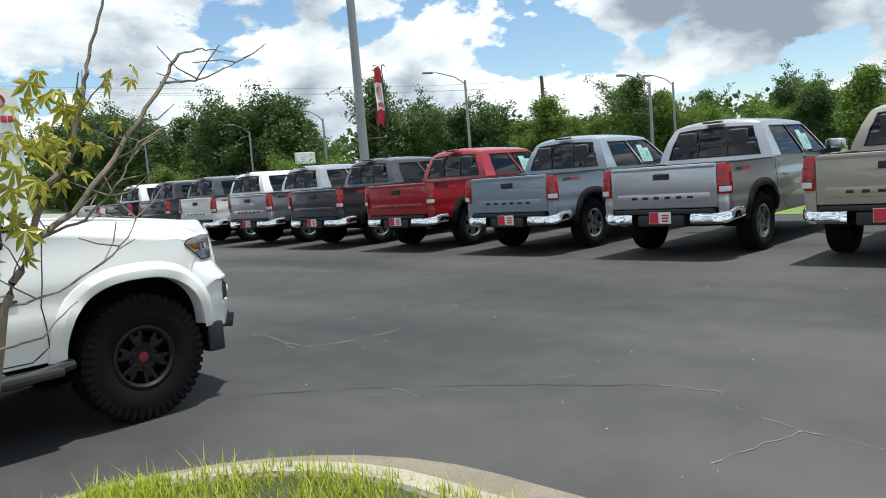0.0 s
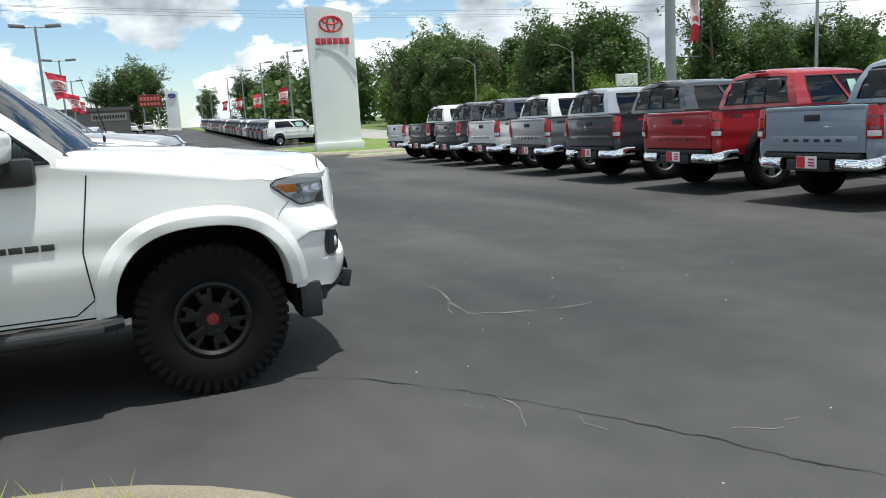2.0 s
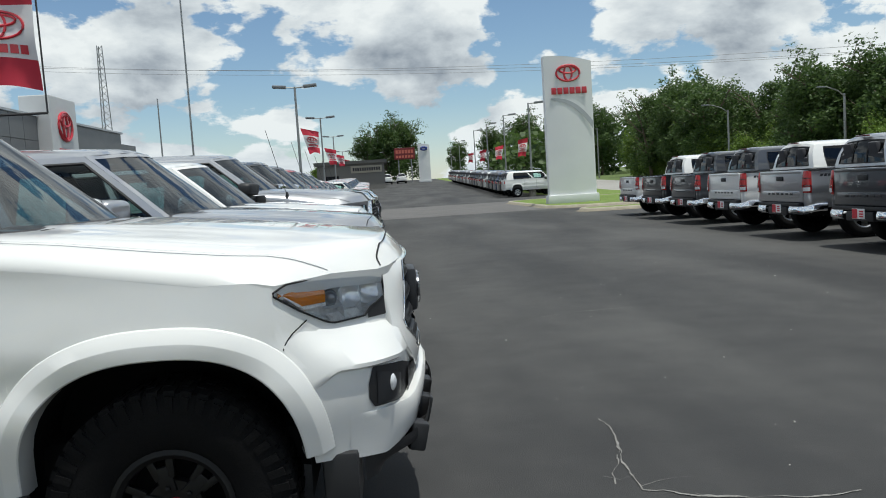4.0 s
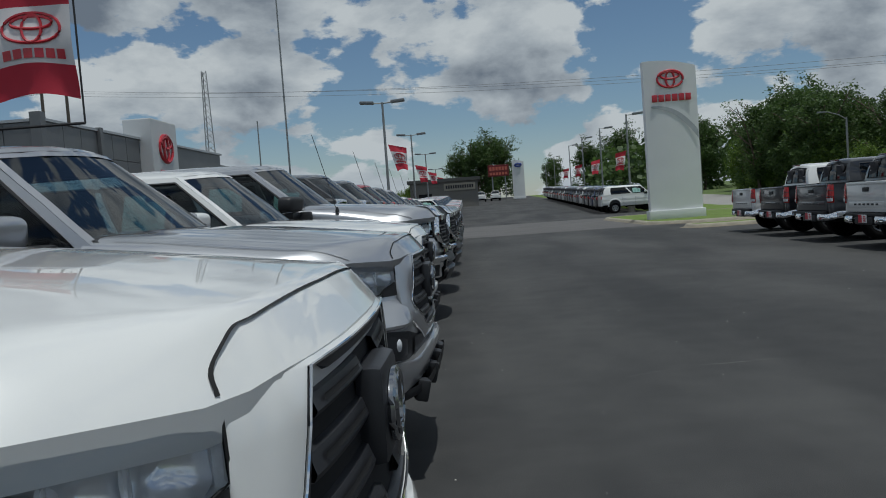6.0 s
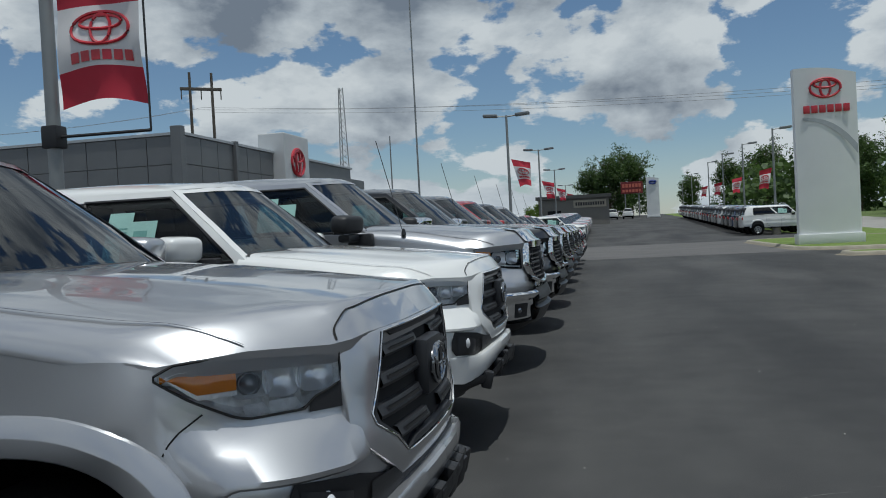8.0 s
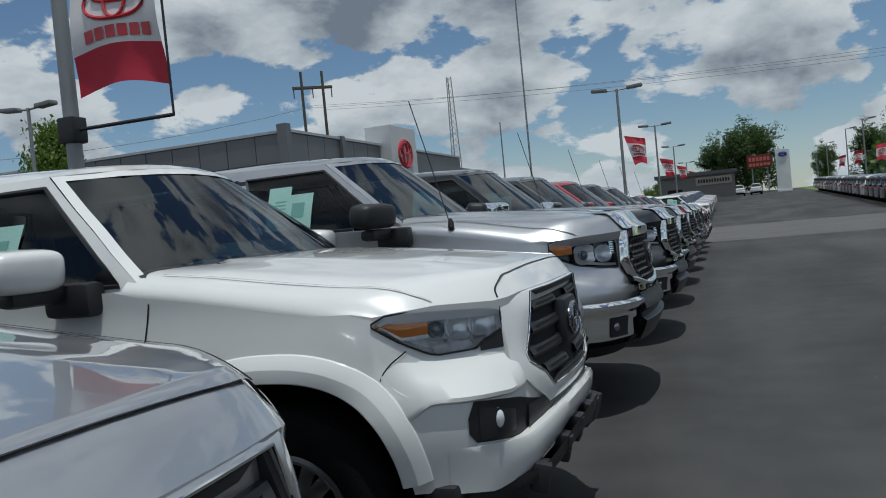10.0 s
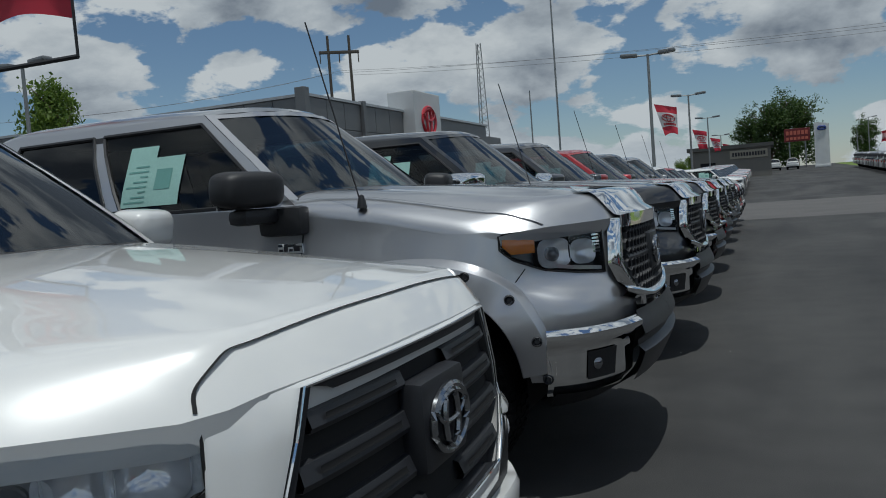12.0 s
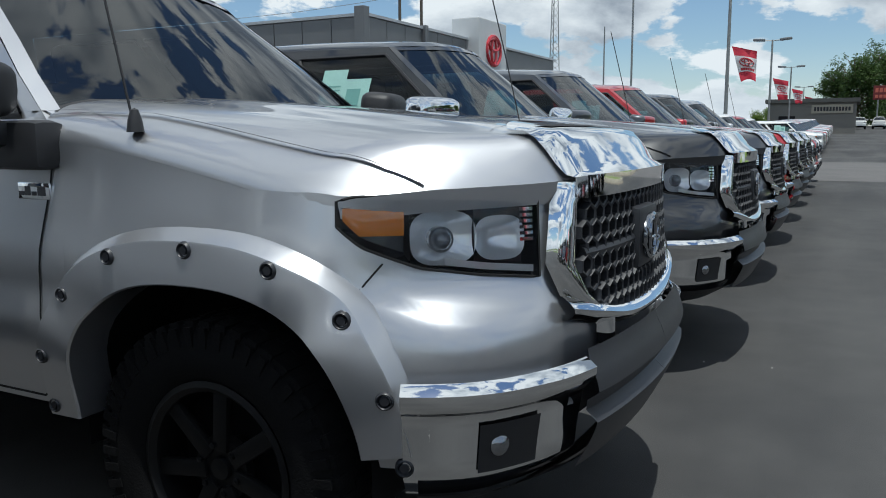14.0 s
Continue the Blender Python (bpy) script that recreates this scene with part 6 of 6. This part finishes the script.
trunk = branch([(-2.72, -2.98, .10), (-2.62, -2.98, .7), (-2.52, -3.0, 1.18), (-2.45, -3.0, 1.30), (-2.36, -3.0, 1.36), (-2.24, -3.0, 1.49), (-2.13, -3.0, 1.63), (-2.08, -3.0, 1.70)], .015, .005)
b1 = branch([(-2.46, -3.0, 1.28), (-2.42, -3.0, 1.40), (-2.35, -3.0, 1.48), (-2.31, -3.0, 1.60), (-2.29, -3.0, 1.68), (-2.24, -3.0, 1.82)], .011, .004)
b2 = branch([(-2.13, -3.0, 1.63), (-2.05, -3.0, 1.64), (-1.99, -3.01, 1.66), (-1.91, -3.02, 1.70)], .004, .0015)
b3 = branch([(-2.08, -3.0, 1.70), (-2.02, -3.0, 1.715), (-1.96, -3.0, 1.71)], .0035, .0015)
b4 = branch([(-2.44, -3.0, 1.31), (-2.33, -2.99, 1.34), (-2.24, -2.98, 1.42), (-2.19, -2.97, 1.50)], .005, .002)
b5 = branch([(-2.52, -3.0, 1.18), (-2.42, -3.02, 1.20), (-2.30, -3.03, 1.26), (-2.22, -3.03, 1.35)], .004, .0015)
b6 = branch([(-2.55, -3.0, 1.10), (-2.47, -3.05, 1.12), (-2.40, -3.07, 1.18)], .004, .0015)
b7 = branch([(-2.62, -2.99, .75), (-2.56, -3.0, 1.0), (-2.56, -3.0, 1.5), (-2.54, -3.0, 1.8)], .008, .003)
for line, n in ((trunk, 10), (b4, 9), (b5, 8), (b1, 4), (b2, 5)):
    twigs(line, n, .14)


def palmate(p, size, tilt):
    """Star-shaped leaf with five pointed lobes."""
    me = Mesh()
    q = Matrix.Translation(p) @ tilt
    for a, l in ((0, 1), (38, .85), (-38, .85), (78, .55), (-78, .55)):
        t = radians(a)
        d, n = Vector((math.sin(t), math.cos(t), 0)), Vector((math.cos(t), -math.sin(t), 0))
        o = len(me.v)
        for c in (Vector((0, 0, 0)), d * l * .5 + n * .13 + Vector((0, 0, .03)), d * l + Vector((0, 0, -.10)), d * l * .5 - n * .13 + Vector((0, 0, .03))):
            me.v.append(tuple(q @ (c * size)))
        me.f.append((o, o + 1, o + 2, o + 3))
    return me


for c, n, s in (((-2.47, -3.0, 1.47), 16, .055), ((-2.41, -3.0, 1.56), 12, .05), ((-2.36, -3.01, 1.60), 9, .05), ((-2.27, -3.0, 1.60), 5, .045), ((-2.50, -2.98, 1.35), 12, .05), ((-2.40, -3.0, 1.48), 9, .05), ((-2.33, -3.0, 1.52), 5, .045)):
    for i in range(n):
        p = Vector(c) + Vector((rs.gauss(0, .035), rs.gauss(0, .05), rs.gauss(0, .035)))
        tilt = Euler((rs.uniform(-2.2, -.6), rs.uniform(-.6, .6), rs.uniform(0, 6.28))).to_matrix().to_4x4()
        part("leaf", palmate(p, s * rs.uniform(.7, 1.2), tilt), LEAF_YOUNG, sap, smooth=False)

# ---- dealership and distant things ----
CLAD = plain("dark metal cladding", (0.17, 0.175, 0.18), 0.45, 0.3, vary=0.1, scale=0.6)
CLADPALE = plain("pale tower cladding", (0.60, 0.61, 0.61), 0.45, vary=0.05, scale=1)
FASCIARED = plain("red fascia", (0.45, 0.03, 0.04), 0.45)
TIMBER = plain("weathered timber", (0.10, 0.085, 0.07), 0.9, vary=0.3)
WIRE = plain("wire", (0.16, 0.16, 0.17), 0.6)

shop = thing("dealership", "dark grey clad dealership with a pale emblem tower", "building")
part("wall", Mesh().box((-75, 53.6, 0), (-29.6, 92, 9.4)), CLAD, shop, smooth=False)
part("roof", Mesh().box((-75.2, 53.4, 9.4), (-29.4, 92.2, 9.6)), SIGNGREY, shop, smooth=False)
for i in range(18):
    for j in range(4):
        x = -74.8 + i * 2.5
        p = part("panel", Mesh().bevbox((x, 53.50, 1.0 + j * 2.1), (x + 2.44, 53.6, 3.05 + j * 2.1), .02), CLAD, shop, smooth=False)
for i in range(6):
    for j in range(4):
        y = 53.7 + i * 2.6
        part("panel", Mesh().bevbox((-29.6, y, 1.0 + j * 2.1), (-29.5, y + 2.54, 3.05 + j * 2.1), .02), CLAD, shop, smooth=False)
part("parapet_fin", Mesh().bevbox((-30.1, 53.0, 0), (-29.3, 53.7, 10.0), .05), CLAD, shop, smooth=False)
part("parapet_fin", Mesh().bevbox((-29.7, 61.5, 0), (-29.2, 62.0, 9.7), .05), CLAD, shop, smooth=False)
part("fascia", Mesh().box((-29.55, 54, 3.2), (-29.15, 69, 4.0)), FASCIARED, shop, smooth=False)
tower = part("tower", Mesh().bevbox((-31, 69.6, 0), (-28.4, 75.6, 11.3), .1), CLADPALE, shop, smooth=False)
part("tower_emblem", oval_logo(Mesh(), Vector((-28.35, 72.6, 8.7)), Vector((0, 1, 0)), V, 1.5, 1.25, .16), SIGNRED, tower)
part("tower_lettering", word_bars(Mesh(), Vector((-28.35, 72.6, 6.4)), Vector((0, 1, 0)), V, 3.6, .6, 6, Vector((1, 0, 0))), SIGNRED, tower)
part("wing", Mesh().box((-60, 75.6, 0), (-29.2, 96, 8.2)), CLAD, shop, smooth=False)

store = thing("roadside_store", "low dark roadside store with a sign band", "building")
part("wall", Mesh().box((-9.8, 121, 1.0), (.6, 133, 5.3)), plain("store wall", (0.20, 0.19, 0.17), 0.8), store, smooth=False)
part("roof", Mesh().box((-10.2, 120.6, 5.3), (1.0, 133.4, 5.8)), plain("store roof", (0.09, 0.09, 0.085), 0.8), store, smooth=False)
part("sign_band", Mesh().box((-4.6, 120.85, 3.9), (.2, 120.98, 5.0)), plain("store sign", (0.42, 0.38, 0.30), 0.7), store, smooth=False)
bars = Mesh()
for i in range(12):
    bars.box((-4.3 + i * .36, 120.8, 4.2), (-4.05 + i * .36, 120.86, 4.7))
part("sign_lettering", bars, INK, store, smooth=False)
part("doorway", Mesh().box((-8.5, 120.9, 1.0), (-6.5, 121.02, 3.6)), GAP, store, smooth=False)
board = thing("roadside_board", "dark red roadside board on posts", "sign")
part("board", Mesh().bevbox((3.0, 159.7, 6.9), (7.2, 160.1, 9.2), .05), plain("board red", (0.16, 0.02, 0.02), 0.5), board, smooth=False)
bars = Mesh()
for i in range(6):
    bars.box((3.3 + i * .62, 159.66, 8.1), (3.75 + i * .62, 159.71, 8.8))
    bars.box((3.3 + i * .62, 159.66, 7.2), (3.75 + i * .62, 159.71, 7.7))
part("lettering", bars, plain("board letters", (0.5, 0.12, 0.08), 0.6), board, smooth=False)
for x in (3.8, 6.4):
    part("post", Mesh().tube([(x, 160, 2), (x, 160, 7)], .12, 8), STEEL, board)
small = thing("roadside_board", "small white sign board by the road", "sign")
part("board", Mesh().bevbox((29.0, 40.0, 2.7), (30.6, 40.2, 3.5), .04), SIGNWHITE, small, smooth=False)
for x in (29.2, 30.4):
    part("post", Mesh().tube([(x, 40.1, 0), (x, 40.1, 2.9)], .06, 6), STEEL, small)
barn = thing("warehouse", "long grey warehouse roof behind the trees", "building")
part("wall", Mesh().box((36, -16, 0), (46, 4.5, 2.6)), plain("warehouse wall", (0.36, 0.36, 0.35), 0.8), barn, smooth=False)
part("roof", Mesh().bevbox((35.2, -16.5, 2.6), (46.8, 5.0, 3.1), .1), plain("warehouse roof", (0.10, 0.105, 0.11), 0.6, 0.2), barn, smooth=False)


def pylon_frame(x, y, h, gap):
    root = thing("power_pole", "tall H-frame power pole of dark timber", "power pole", "power poles")
    for s in (-1, 1):
        part("pole", Mesh().tube([(s * gap / 2, 0, 0), (s * gap / 2, 0, h)], .32, 8, taper=.22), TIMBER, root)
    part("crossarm", Mesh().bevbox((-gap * .95, -.18, h * .90), (gap * .95, .18, h * .917), .05), TIMBER, root)
    for s in (-.9, 0, .9):
        part("insulator", Mesh().tube([(s * gap, 0, h * .90), (s * gap, 0, h * .85)], .10, 6), TIMBER, root)
    root.matrix_basis = pose(x, y, 0, 0, 0, 35)
    return root


pylon_frame(-66.2, 125, 30.5, 3.6)
pylon_frame(95, 68, 14.4, 2.6)


def mast(x, y, h, r, lattice, label):
    root = thing("radio_mast", label, "mast", "radio masts")
    me = Mesh()
    if lattice:
        for i in range(3):
            a = 2.1 * i
            me.tube([(r * math.cos(a), r * math.sin(a), 0), (r * .35 * math.cos(a), r * .35 * math.sin(a), h)], .09, 4)
        n = 26
        for k in range(n):
            z0, z1 = h * k / n, h * (k + 1) / n
            for i in range(3):
                a, b = 2.1 * i, 2.1 * (i + 1)
                q0, q1 = r * (1 - .65 * k / n), r * (1 - .65 * (k + 1) / n)
                me.tube([(q0 * math.cos(a), q0 * math.sin(a), z0), (q1 * math.cos(b), q1 * math.sin(b), z1)], .05, 3)
    else:
        me.tube([(0, 0, 0), (0, 0, h * .5), (0, 0, h)], r, 5, taper=r * .6)
    part("lattice" if lattice else "shaft", me, STEEL, root)
    root.matrix_basis = pose(x, y, 0)


mast(-52.3, 157, 32, 1.5, True, "grey lattice radio tower behind the dealership")
mast(-27.9, 120, 48, .17, False, "very tall thin radio mast")
mast(-40.4, 150, 20.5, .20, False, "thin radio mast behind the dealership")

for i, (z, d) in enumerate(((24.6, 0), (24.2, 3), (23.8, -3))):
    pts = []
    for k in range(25):
        t = k / 24
        pts.append((lerp(-66, 110, t), lerp(125, 88, t) + d, lerp(z, 15.5 + i * .4, t) - 7 * 4 * t * (1 - t) * .5))
    tagged(link_mesh("power_line", Mesh().tube(pts, .022, 4), WIRE), "thin sagging overhead power line", "power line", group="power lines")
for i, (z, d) in enumerate(((24.6, 0), (23.8, -3))):
    pts = [(lerp(-66, -150, k / 12), lerp(125, 60, k / 12) + d, lerp(z, 22, k / 12) - 5 * 4 * (k / 12) * (1 - k / 12)) for k in range(13)]
    tagged(link_mesh("power_line", Mesh().tube(pts, .022, 4), WIRE), "thin sagging overhead power line", "power line", group="power lines")
